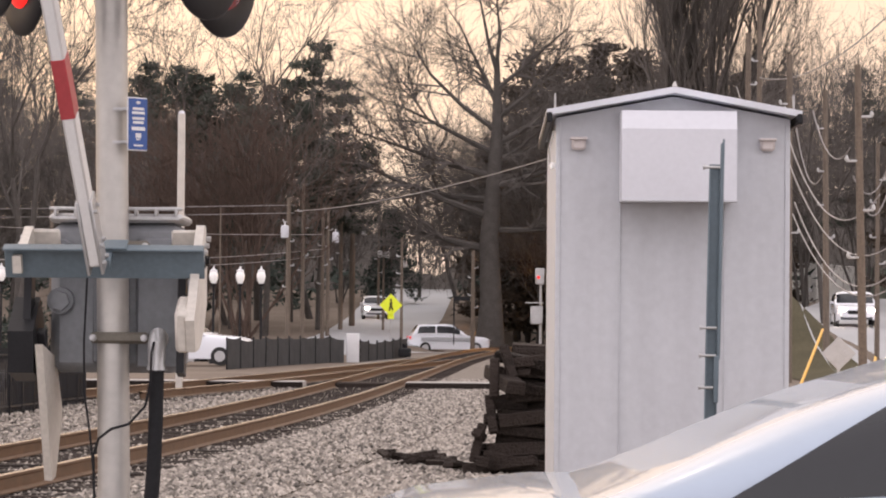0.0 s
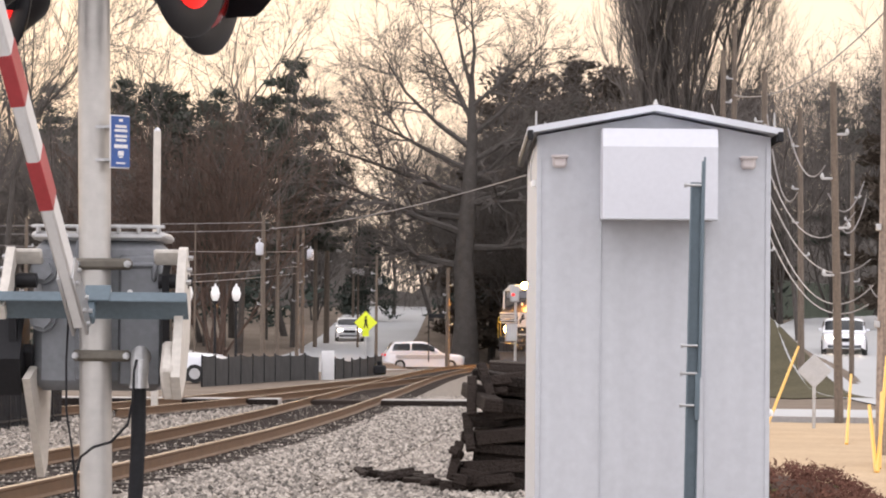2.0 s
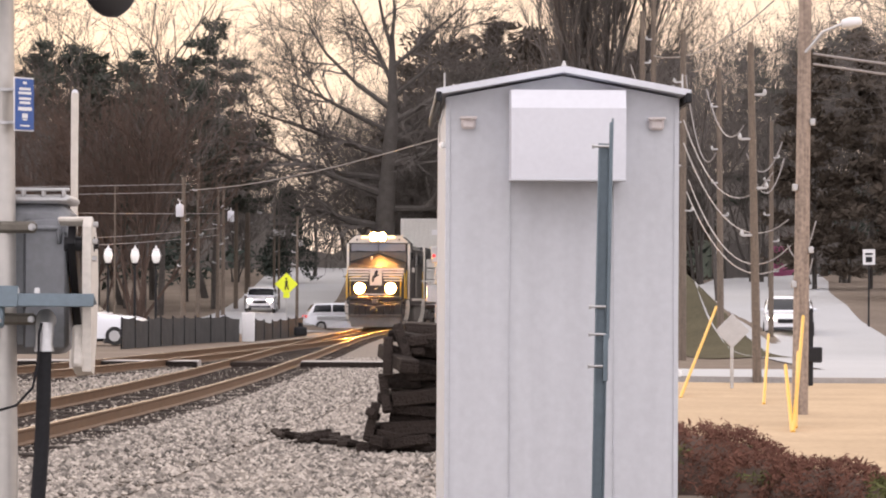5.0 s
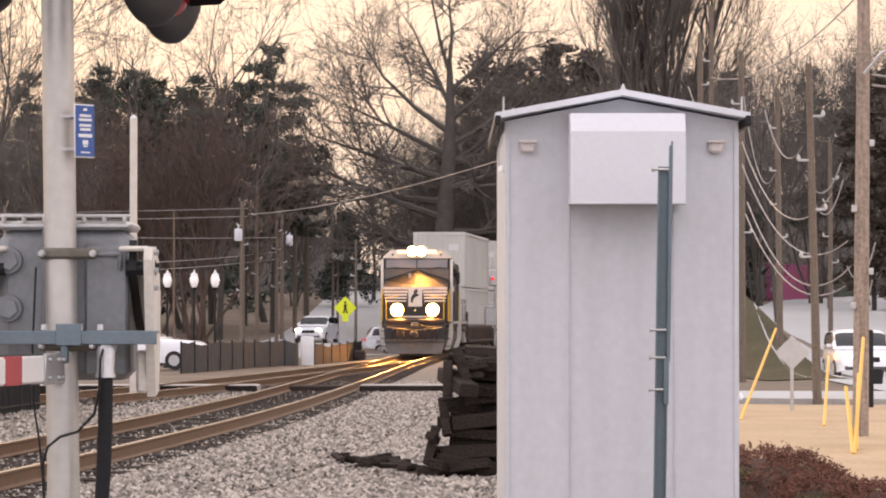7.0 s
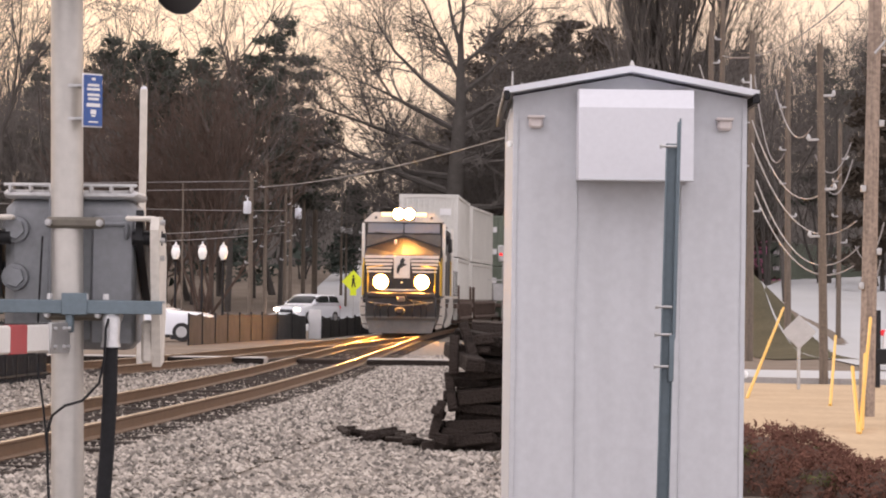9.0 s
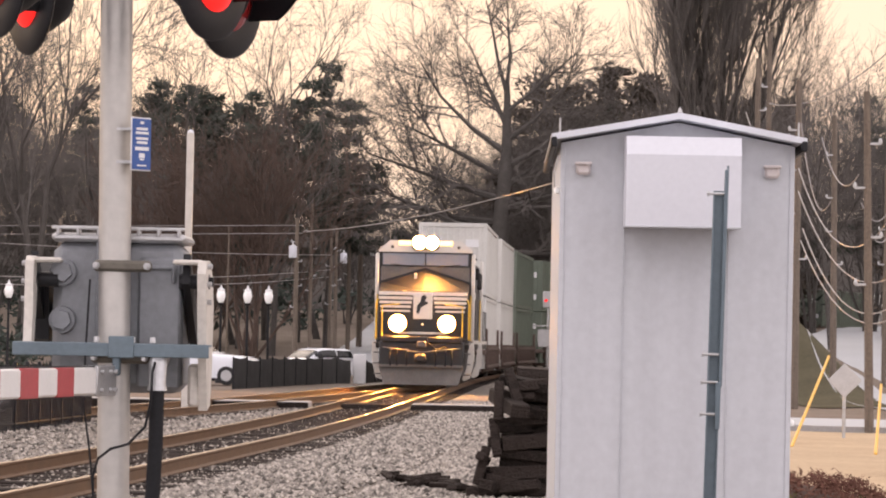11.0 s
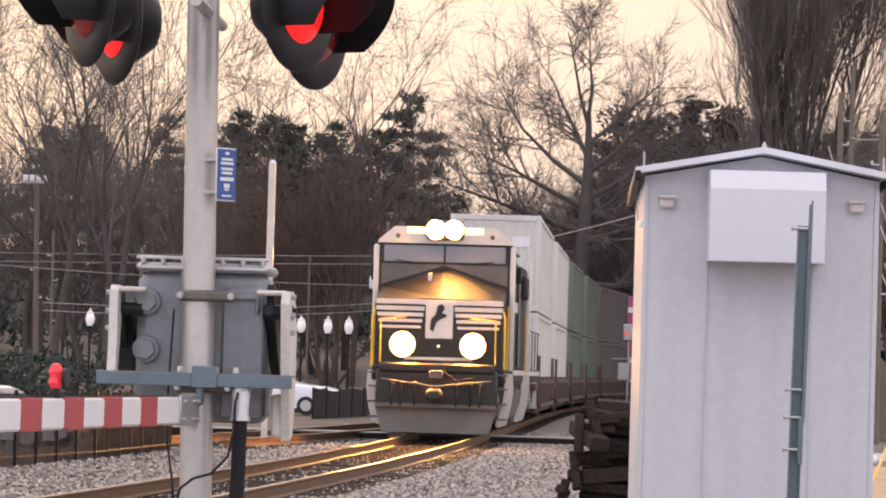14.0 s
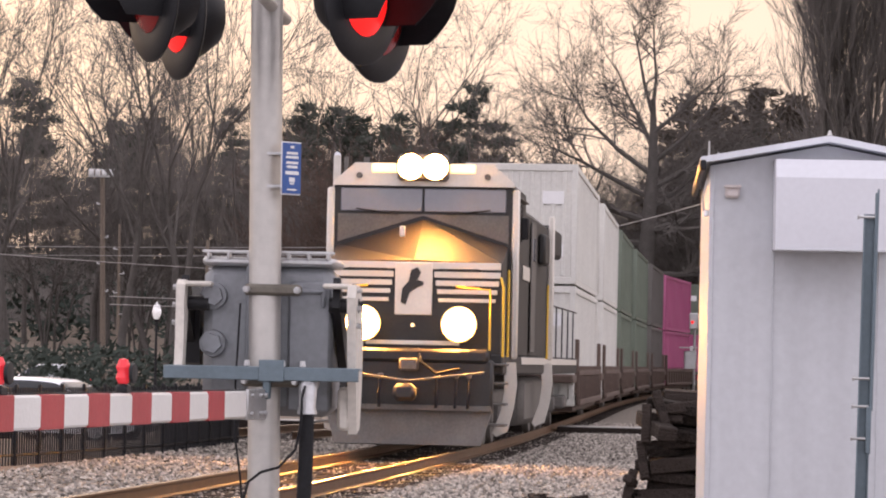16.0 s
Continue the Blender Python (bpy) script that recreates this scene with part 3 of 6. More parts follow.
# ---- stack of ties ----
def tie_stack():
    rng = random.Random(11)
    long_tie = MB().box((0, 0, 0), (2.55, .235, .165), .008).mesh("tie", M["tie"], 0)
    short = [MB().box((0, 0, 0), (w, L, h), .012).mesh("tie", M["tie"], 0) for w, L, h in ((.10, .42, .085), (.15, .8, .11), (.20, 1.2, .145))]

    def put(mesh, m, label):
        tagged(new("old_tie", mesh), label, "railway tie", "stack of old ties").matrix_world = m

    # eight courses lying across, settled towards the far end, ragged at the near ends
    for row in range(8):
        tilt = 12.0 * (1 - row / 8)
        start = .02 + .034 * row
        for k in range(4):
            e = start + rng.uniform(-.06, .09) + .03 * k
            put(long_tie, pose(e + 1.26, 34.0 + row * .03 + k * .25 + rng.uniform(-.03, .03), -.125 + row * .166 - 1.26 * math.sin(math.radians(tilt)) + .012 * k, rng.uniform(-7, 7), tilt + rng.uniform(-1.6, 1.6), -4 + rng.uniform(-4, 4)), "old dark creosoted wooden tie in a stack")
    # split stubs jammed on end and endwise against the near ends
    for x, z, n, roll in ((-.20, -.12, 2, 8), (-.05, -.12, 3, -5), (.08, -.10, 2, 12), (-.14, .05, 2, -14), (.02, .06, 3, 6), (-.08, .20, 1, 22), (.08, .24, 2, -9), (.0, .36, 2, 12), (.13, .42, 3, -4), (.03, .52, 1, -24), (.12, .60, 2, 9), (.05, .70, 2, -12), (.17, .78, 3, 5), (.06, .86, 1, 16), (.12, .97, 2, -7), (.22, 1.0, 2, 5)):
        lying = rng.choice((1, 1, 0))
        put(short[n - 1], pose(x + rng.uniform(-.03, .03) + lying * (.14, .34, .54)[n - 1], 33.95 + rng.uniform(-.1, .15), z, rng.uniform(-12, 12), roll, 90 * lying + rng.uniform(-24, 24)), "broken stub of a dark wooden tie")
    for x, z in ((.02, .42), (.05, .80), (-.12, .12), (.2, .95)):
        put(short[0], pose(x, 33.86, z, 78 + rng.uniform(-10, 10), rng.uniform(-14, 14), rng.uniform(-15, 15)), "splintered tie end standing upright in the stack")
    scrap = [MB().box((0, 0, 0), (.13 + .05 * i, .35 + .2 * i, .05), .01).mesh("scrap", M["tie"], 0) for i in range(3)]
    for i in range(22):
        t = rng.random()
        x, y = -.25 - 1.2 * t + rng.uniform(-.12, .12), 34.9 + 3.4 * t + rng.uniform(-.5, .5)
        o = tagged(new("wood_scrap", rng.choice(scrap)), "splintered scrap of dark wood on the stones", "wood scrap", "scraps of timber")
        o.matrix_world = pose(x, y, -.165, rng.uniform(-14, 14), rng.uniform(-14, 14), rng.uniform(0, 180)) @ Matrix.Diagonal((rng.uniform(.4, 1), rng.uniform(.4, 1), 1, 1))


tie_stack()


# ---- crossing gate ----
GATE_SHAFT = (-1.50, 12.70, 1.68)
GATE_TURN = 7.2


def crossing_gate():
    mx, my = -1.482, 12.7
    th = thing("crossing_gate", "level crossing signal mast with gate mechanism, red flashers and striped arm", "crossing gate")
    lean = pose(mx, my, 0, 0, -0.9, 0)
    mast = part("mast", MB().cyl((0, 0, -.2), (0, 0, 3.6), .0635, .0635, 28), M["alu"], th, "grey weathered aluminium mast")
    mast.matrix_basis = lean
    part("mast_base", MB().lathe([(.0, -.22), (.19, -.22), (.19, -.17), (.10, -.14), (.085, .1), (.066, .14), (.066, .16)], Matrix.Translation((mx, my, 0)), 20), M["alu"], th)
    # mechanism case behind the mast
    cx, cy, cz = -1.505, 12.98, 1.475
    case = part("mechanism_case", MB().box((cx, cy, cz), (.52, .40, .60), .04), M["boxgrey"], th, "dark grey cast mechanism case")
    part("case_lid", MB().box((cx, cy, cz + .315), (.53, .43, .035), .012), M["galv"], case, "pale lid with raised ribs")
    for k in range(7):
        part("lid_rib", MB().box((cx - .24 + k * .08, cy - .19, cz + .338), (.012, .06, .03), .003), M["galv"], case)
    part("lid_rail", MB().box((cx, cy - .21, cz + .352), (.53, .016, .014), .004), M["galv"], case)
    part("case_door", MB().box((cx + .17, cy - .208, cz - .02), (.17, .02, .52), .01), M["boxgrey"], case)
    part("case_handle", MB().box((cx + .17, cy - .225, cz + .2), (.12, .02, .022), .008).box((cx + .225, cy - .225, cz + .17), (.02, .02, .07), .008), M["boxgrey"], case)
    for z in (cz + .175, cz - .015):
        part("hub_cap", MB().cyl((cx - .215, cy - .2, z), (cx - .215, cy - .235, z), .055, .052, 24).cyl((cx - .215, cy - .235, z), (cx - .215, cy - .262, z), .042, .040, 6), M["boxgrey"], case, "round bolted shaft cap")
    part("u_bolt_plate", MB().box((mx - .02 - .07, cy - .205, cz + .02), (.04, .02, .56), .006), M["boxgrey"], case)
    for z in (cz + .20, cz - .16):
        b = part("clamp_band", MB().box((mx + .01, my - .045, z), (.23, .06, .045), .012), M["clamp"], th, "dull bronze mast clamp")
        for s in (-1, 1):
            part("clamp_bolt", MB().cyl((mx + .01 + s * .10, my - .07, z), (mx + .01 + s * .10, my - .10, z), .016, .014, 6).cyl((mx + .01 + s * .10, my - .10, z), (mx + .01 + s * .10, my - .125, z), .008, .008, 8), M["galv"], b)
    # conduit and cables
    part("conduit_elbow", MB().tube([(-1.315, 12.70, 1.31), (-1.316, 12.62, 1.32), (-1.316, 12.585, 1.29), (-1.317, 12.58, 1.22), (-1.317, 12.58, 1.19)], [.034, .037, .037, .034, .041], 16), M["galv"], th, "shiny galvanised conduit elbow")
    part("hose", MB().tube([(-1.317, 12.58, 1.20), (-1.318, 12.58, 1.0), (-1.325, 12.58, .8), (-1.345, 12.58, .5), (-1.37, 12.58, .1), (-1.38, 12.58, -.2)], .0295, 14), M["rubber"], th, "black flexible cable hose")
    pts = [(-1.325, 12.55, 1.30), (-1.332, 12.53, 1.26), (-1.335, 12.53, 1.15), (-1.355, 12.53, 1.05), (-1.42, 12.53, .98), (-1.49, 12.55, .96), (-1.54, 12.56, .92), (-1.56, 12.57, .85), (-1.555, 12.57, .7), (-1.54, 12.58, .4)]
    part("cable", MB().tube(pts, .0055, 6), M["rubber"], th, "thin black drooping cable")
    part("cable", MB().tube([(-1.60, 12.66, 1.62), (-1.605, 12.6, 1.3), (-1.60, 12.58, 1.1), (-1.575, 12.57, .95), (-1.56, 12.57, .8)], .0045, 6), M["rubber"], th, "thin black drooping cable")
    # blue notice
    sg = part("notice_plate", MB().box((0, 0, 0), (.112, .006, .21), .018), M["white"], th, "blue notice plate with small white writing")
    sg.matrix_basis = pose(-1.408, 12.62, 2.155, 0, -.6, 52)
    part("notice_face", MB().box((0, -.0045, 0), (.104, .003, .20), .001), M["signblue"], sg)
    for k, (w, h, z) in enumerate(((.02, .010, .084), (.062, .010, .060), (.070, .010, .044), (.066, .010, .022), (.058, .010, .006), (.074, .014, -.018), (.03, .018, -.045), (.022, .006, -.060), (.05, .006, -.084))):
        part("writing_bar", MB().box((0, -.0072, z), (w, .002, h), 0), M["white"], sg)
    for z in (2.215, 2.085):
        part("sign_strap", MB().lathe([(.0645, -.006), (.067, -.006), (.067, .006), (.0645, .006)], Matrix.Translation((mx + .016 * (z - 1.4) / 1.0 * 0, my, z)), 24).box((-1.44, 12.63, z), (.05, .012, .012), .002), M["galv"], th)
    # flashers: a cross arm along the track with two heads for each way of the street
    zc = 2.80
    part("lamp_arm", MB().cyl((mx - .02, my - .46, zc), (mx - .02, my + .46, zc), .024, .024, 12), M["alu"], th)
    for sgn, yaw in ((-1, 29), (1, -27)):
        for dy in (-.38, .38):
            base = Matrix.Translation((mx - .01 + sgn * (.43 if sgn < 0 else .375), my + dy, zc)) @ Euler((0, 0, radians(yaw))).to_matrix().to_4x4() @ Euler((0, radians(90) * sgn, 0)).to_matrix().to_4x4()
            head = part("flasher", MB().lathe([(0, -.012), (.25, -.012), (.262, -.004), (.262, .004), (.25, .014), (.17, .018), (0, .018)], base, 40), M["dark"], th, "round black background with hooded red lamp")
            part("housing", MB().lathe([(0, -.16), (.11, -.15), (.165, -.08), (.17, -.012), (0, -.012)], base, 24), M["dark"], head)
            lit = (sgn < 0) == (dy > 0)
            lens = part("lens", MB().lathe([(0, .020), (.15, .020), (.135, .034), (.08, .05), (0, .056)], base, 28), M["lensred"] if lit else M["lensdim"], head, "glowing red lens" if lit else "unlit dark red lens")
            mb = MB()
            # visor: open-bottomed half tube, longer at the top; local -x of base is up for sgn -1
            n = 20
            v, f = [], []
            for ri, r in enumerate((.165, .170)):
                for i in range(n + 1):
                    a = math.radians(-125 + 250 * i / n)
                    L = .07 + .27 * (0.5 + 0.5 * math.cos(a)) ** 0.7
                    ux = math.cos(a) * r * (-sgn)
                    v += [(ux, math.sin(a) * r, .015), (ux, math.sin(a) * r, L)]
            k = 2 * (n + 1)
            for i in range(n):
                a0 = 2 * i
                f += [(a0, a0 + 2, a0 + 3, a0 + 1), (k + a0, k + a0 + 1, k + a0 + 3, k + a0 + 2), (a0 + 1, a0 + 3, k + a0 + 3, k + a0 + 1)]
            part("visor", MB().add(v, f, base), M["dark"], head, "black visor hood")
    # the arm, turning on the shaft; its own space has -y along the arm, z up, x across
    zb = -.335
    za = -.455
    arm = part("gate_arm", MB().box((.0, -2.57, za), (.05, 4.9, .105), .008), M["armwhite"], th, "red and white striped gate arm")
    arm.matrix_basis = pose(*GATE_SHAFT, 0, 0, 0)
    for k in range(9):
        y = -.84 - k * .497
        part("stripe", MB().box((.0, y, za), (.054, .235, .108), .002), M["armred"], arm)
    part("arm_root", MB().box((.026, -.24, za), (.012, .30, .118), .003).box((-.026, -.24, za), (.012, .30, .118), .003), M["galv"], arm)
    for y, z in ((-.03, .035), (-.03, -.035), (-.10, .035), (-.10, -.035), (-.24, -.035), (-.24, .035)):
        part("arm_bolt", MB().cyl((-.034, y - .1, za + z), (.045, y - .1, za + z), .009, .009, 8), M["galv"], arm)
    for y in (-1.98, -3.29, -4.5):
        lm = part("arm_lamp", MB().lathe([(0, 0), (.016, .0), (.026, .02), (.020, .04), (.026, .055), (.014, .082), (.0, .085)], Matrix.Translation((.0, y, za + .085)), 14), M["armlamp"], arm, "small red lamp on the arm")
        part("lamp_foot", MB().box((.0, y + .005, za + .066), (.04, .07, .034), .008), M["dark"], lm)
        part("lamp_back", MB().lathe([(0, 0), (.034, 0), (.034, .012), (0, .014)], pose(.028, y, za + .12, 0, 90), 14), M["dark"], lm)
    part("lamp_wire", MB().box((.0, -2.2, za + .056), (.008, 4.1, .006), .002), M["rubber"], arm)
    bar = part("cross_bar", MB().box((-.002, -.062, zb + .022), (.77, .136, .010), .003).box((-.002, -.128, zb), (.77, .010, .052), .003), M["bluegrey"], arm, "blue-grey steel cross bar")
    part("bar_plate", MB().box((.04, -.137, zb + .012), (.10, .010, .085), .003), M["bluegrey"], bar)
    part("arm_clevis", MB().box((.02, -.10, zb - .05), (.03, .05, .10), .006), M["bluegrey"], bar)
    for x in (-.06, .08, .16):
        part("bar_bolt", MB().cyl((x, -.11, zb + .03), (x, -.11, zb + .052), .013, .011, 6), M["galv"], bar)
    side = Matrix(((0, 1, 0, 0), (1, 0, 0, 0), (0, 0, 1, 0), (0, 0, 0, 1)))
    for sgn in (-1, 1):
        x = .0 + (-.335 if sgn < 0 else .345)
        prof = [(.055, -.01), (.045, .015), (.01, .03), (-.04, .03), (-.075, .01), (-.08, -.03), (-.075, -.20), (-.10, -.36), (-.03, -.36), (.02, -.18), (.05, -.05)]
        if sgn > 0:
            prof = [(-.10, -.03), (-.07, .02), (.08, .025), (.22, -.04), (.28, -.16), (.27, -.38), (.21, -.55), (.07, -.57), (.02, -.42), (-.07, -.17)]
        br = part("side_bracket", MB().prism(prof, .034, Matrix.Translation((x - .017, 0, 0)) @ side), M["cweight"], arm, "pale cast side bracket", smooth=30)
        part("bracket_web", MB().box((x - sgn * .06, -.02, .015), (.12, .08, .02), .008), M["cweight"], br)
        part("shaft_end", MB().cyl((x - sgn * .10, .04, -.06), (x + sgn * .02, .04, -.06), .03, .03, 14).cyl((x + sgn * .015, .04, -.06), (x + sgn * .035, .04, -.06), .02, .02, 6), M["dark"], br)
        for a, b in ((-.03, .0), (-.03, -.07), (-.03, -.14)):
            part("bracket_bolt", MB().cyl((x, a, b), (x + sgn * .036, a, b), .011, .011, 6), M["galv"], br)
        arm_dark = MB().prism([(.03, .05), (.12, -.02), (.46, -.24), (.40, -.33), (.0, -.07)], .03, Matrix.Translation((x - .01 - (.075 if sgn > 0 else 0), 0, 0)) @ side)
        if sgn < 0:
            prof = [(.25, -.40), (.46, -.06), (.56, -.02), (.75, .05), (.91, -.22), (.875, -.33)]
            cw = part("counterweight", MB().prism(prof, .03, Matrix.Translation((x + .06, 0, 0)) @ side), M["cweight"], arm, "pale steel counterweight plate", smooth=0)
            part("weight_arm", arm_dark, M["dark"], cw, smooth=0)
            part("weight_block", MB().prism([(.20, -.06), (.34, .02), (.52, -.16), (.40, -.34), (.24, -.30)], .10, Matrix.Translation((x - .06, 0, 0)) @ side), M["dark"], cw, "black cast weight", smooth=0)
            part("weight_strap", MB().box((x + .05, .42, -.18), (.05, .26, .05), .006), M["dark"], cw)
        else:
            cw = part("counterweight", MB().box((x - .035, .13, -.47), (.05, .17, .17), .012), M["cweight"], arm, "pale cast counterweight block")
            part("weight_arm", arm_dark, M["dark"], cw, smooth=0)
    skew = pose(0, 0, 0, 0, 0, -GATE_TURN)
    arm.data.transform(skew)
    for ob in arm.children:
        if ob.name.split(".")[0] in ("stripe", "arm_root", "arm_bolt", "arm_lamp", "lamp_wire"):
            ob.matrix_basis = skew
    return arm


gate_arm = crossing_gate()


# ---- train ----
def locomotive():
    th = thing("locomotive", "black and white diesel freight locomotive with bright warm headlights", "locomotive")
    W = 1.5
    part("frame", MB().box((0, 11.3, 1.38), (2.9, 21.4, .34), .03), M["locoblack"], th)
    part("anticlimber", MB().box((0, .42, 1.50), (2.5, .5, .22), .05), M["locoblack"], th)
    # shade above the plow is put into the pilot's black
    part("pilot", MB().box((0, .40, 1.02), (2.64, .34, .86), .04), M["locoblack"], th, "pilot plate, black for the shade above the plow")
    part("plow", MB().prism([(-1.16, .10), (1.16, .10), (1.32, .66), (-1.32, .66)], .10, pose(0, .10, 0, -10)).prism([(-1.32, .64), (1.32, .64), (1.30, .72), (-1.30, .72)], .20, pose(0, .08, 0)), M["locogrey"], th, "dirty grey snow plow", smooth=0)
    part("coupler", MB().box((0, -.12, .92), (.26, .6, .22), .05).box((0, -.42, .92), (.36, .24, .28), .07), M["locoblack"], th)
    part("coupler_plate", MB().box((0, .14, 1.36), (.30, .16, .20), .03), M["locogrey"], th)
    for x in (-.95, -.75, -.45, .45, .75, .95):
        part("air_hose", MB().tube([(x, .14, 1.15), (x * 1.02, -.02, .9), (x * 1.0, .02, .68)], .026, 8), M["rubber"], th)
        part("hose_valve", MB().box((x, .16, 1.18), (.09, .10, .07), .015), M["locogrey"], th)
    # nose: upright front, then a low gable rising to the windshield
    sw = Matrix(((0, 1, 0, 0), (1, 0, 0, 0), (0, 0, 1, 0), (0, 0, 0, 1)))
    nv = [(-1.40, .62, 1.5), (1.40, .62, 1.5), (1.40, .62, 2.98), (0, .62, 3.02), (-1.40, .62, 2.98),
          (-1.40, 1.9, 1.5), (1.40, 1.9, 1.5), (1.40, 1.9, 3.30), (0, 1.9, 3.74), (-1.40, 1.9, 3.30)]
    part("nose", MB().add(nv, [(0, 1, 2, 3, 4), (9, 8, 7, 6, 5), (0, 5, 6, 1), (1, 6, 7, 2), (2, 7, 8, 3), (3, 8, 9, 4), (4, 9, 5, 0)]), M["locoblack"], th, "black sloped nose with a low ridge", smooth=0)
    part("nose_panel", MB().box((0, .605, 2.93), (2.78, .03, .11), .008), M["locowhite"], th, "white nose band")
    for k, z in enumerate((2.79, 2.655, 2.52, 2.385)):
        for x in (-.855, .855):
            part("nose_stripe", MB().box((x, .602, z), (1.06 - .05 * k, .02, .095 - .012 * k), .004), M["locowhite"], th)
    part("nose_door", MB().box((0, .595, 2.56), (.60, .03, .84), .02), M["locowhite"], th)
    part("lower_band", MB().box((0, .600, 1.70), (1.5, .03, .07), .008), M["locowhite"], th)
    mk = MB().prism([(-.20, -.26), (-.12, -.30), (-.06, -.10), (.06, -.02), (.16, .02), (.16, .07), (.06, .10), (.12, .22), (.06, .30), (-.04, .26), (-.08, .08), (-.18, -.04)], .012, pose(.0, .565, 2.60))
    part("emblem", mk, M["locoblack"], th, "dark plain emblem shape", smooth=0)
    for sgn in (-1, 1):
        part("nose_grab", MB().tube([(sgn * .42, .60, 2.87), (sgn * .42, .52, 2.87), (sgn * 1.05, .52, 2.87), (sgn * 1.05, .60, 2.87)], .014, 6), M["locoblack"], th)
    part("nose_lamp", MB().box((-.28, 1.35, 3.50), (.09, .06, .18), .015), M["locowhite"], th)
    part("marker", MB().cyl((0, .58, 1.98), (0, .55, 1.98), .03, .03, 10), M["numberlamp"], th)
    part("coupler_lift", MB().tube([(-1.2, .05, 1.25), (-.4, -.1, 1.15), (0, -.2, 1.1), (.4, -.1, 1.15), (1.2, .05, 1.25)], .02, 6), M["locogrey"], th)
    part("mu_hose", MB().tube([(.12, .3, 1.62), (.2, .05, 1.4), (.45, .0, 1.22), (.8, .1, 1.3)], .028, 8), M["rubber"], th)
    for sgn in (-1, 1):
        part("front_rail", MB().tube([(sgn * 1.25, .35, 1.6), (sgn * 1.25, .30, 2.55), (sgn * .7, .30, 2.6)], .02, 6), M["locoyellow"], th)
        for y in (1.86, 11.1):
            # front pair: the cab's lit corner edge, put in as white uprights
            part("corner_column", MB().box((sgn * 1.52, y, 2.85), (.12, .10, 2.75), .03), M["locowhite"], th, "pale upright at the body corner, front pair for its lit edge")
            part("step_side", MB().prism([(sgn * 1.40, 1.42), (sgn * 1.60, 1.42), (sgn * 1.62, 1.05), (sgn * 1.58, .70), (sgn * 1.48, .30), (sgn * 1.30, .22), (sgn * 1.24, .28), (sgn * 1.38, .66), (sgn * 1.42, 1.0)], .07, pose(0, y - .5, 0)), M["locowhite"], th, "pale curved step side plate", smooth=0)
        part("door_frame", MB().box((sgn * 1.485, 6.6, 2.75), (.03, 1.0, 2.3), .02), M["locogrey"], th)
        part("door_window", MB().box((sgn * 1.50, 6.6, 3.42), (.02, .55, .42), .01), M["windscreen"], th)
        part("name_panel", MB().box((sgn * 1.487, 4.9, 2.95), (.012, 1.6, .24), .004), M["locowhite"], th)
        part("air_intake", MB().box((sgn * 1.52, 8.9, 3.50), (.14, 1.2, .55), .04), M["locoblack"], th)
    # cab and the wide equipment cabin behind it
    cab = part("cab", MB().prism([(-1.47, 1.55), (1.47, 1.55), (1.47, 4.28), (1.10, 4.60), (-1.10, 4.60), (-1.47, 4.28)], 2.9, pose(0, 1.85, 0)), M["locoblack"], th, "black cab", smooth=0)
    part("equipment_cabin", MB().prism([(-1.45, 1.55), (1.45, 1.55), (1.45, 3.98), (1.15, 4.22), (-1.15, 4.22), (-1.45, 3.98)], 6.4, pose(0, 4.75, 0)), M["locoblack"], th, "black wide body behind the cab", smooth=0)
    part("brow", MB().prism([(-1.49, 4.26), (1.49, 4.26), (1.47, 4.33), (1.12, 4.63), (-1.12, 4.63), (-1.47, 4.33)], .1, pose(0, 1.77, 0)), M["locowhite"], cab, "white cab brow", smooth=0)
    # sky reflected in the black cab face, laid on as grey
    part("face_panel", MB().prism([(-1.40, 3.34), (0, 3.78), (1.40, 3.34), (1.40, 3.80), (-1.40, 3.80)], .02, pose(0, 1.83, 0)), M["locogrey"], cab, "cab face under the windshield, grey for reflected sky", smooth=0)
    for sgn in (-1, 1):
        part("windshield", MB().box((sgn * .685, 1.825, 4.03), (1.34, .03, .38), .05), M["windscreen"], cab, "wide windshield with reflected sky in its pale colour")
        part("wiper", MB().cyl((sgn * .4, 1.80, 3.80), (sgn * 1.1, 1.79, 3.88), .012, .012, 6), M["dark"], cab)
        part("side_window", MB().box((sgn * 1.478, 3.1, 3.75), (.02, 1.5, .6), .01), M["glass"], cab)
        part("window_hood", MB().box((sgn * 1.53, 3.1, 4.1), (.12, 1.5, .03), .01), M["locogrey"], cab)
        part("mirror", MB().box((sgn * 1.62, 2.5, 3.62), (.13, .05, .36), .02).cyl((sgn * 1.47, 2.54, 3.75), (sgn * 1.60, 2.54, 3.75), .015, .015, 6), M["dark"], cab)
        part("number_board", MB().box((sgn * .64, 1.755, 4.545), (.42, .04, .15), .02), M["numberlamp"], cab, "lit number board")
        ditch = part("ditch_light", MB().cyl((sgn * .765, .62, 2.0), (sgn * .765, .30, 2.0), .20, .24, 24), M["locogrey"], th, "grey ditch light housing")
        # lens is wider than a real one, its glare put into the shape
        part("ditch_lens", MB().lathe([(0, .115), (.10, .10), (.18, .06), (.235, .0), (.235, -.02), (0, -.02)], pose(sgn * .765, .27, 2.0, 90), 24), M["trainlamp"], ditch, "glowing warm lens, widened to hold its glare")
        # glare around the lens, added as a glowing ring
        part("ditch_reflector", MB().lathe([(.237, -.03), (.26, -.03), (.285, .03), (.262, .04), (.237, .0)], pose(sgn * .765, .29, 2.0, 90), 28), M["reflector"], ditch, "lamp rim with an added amber glow")
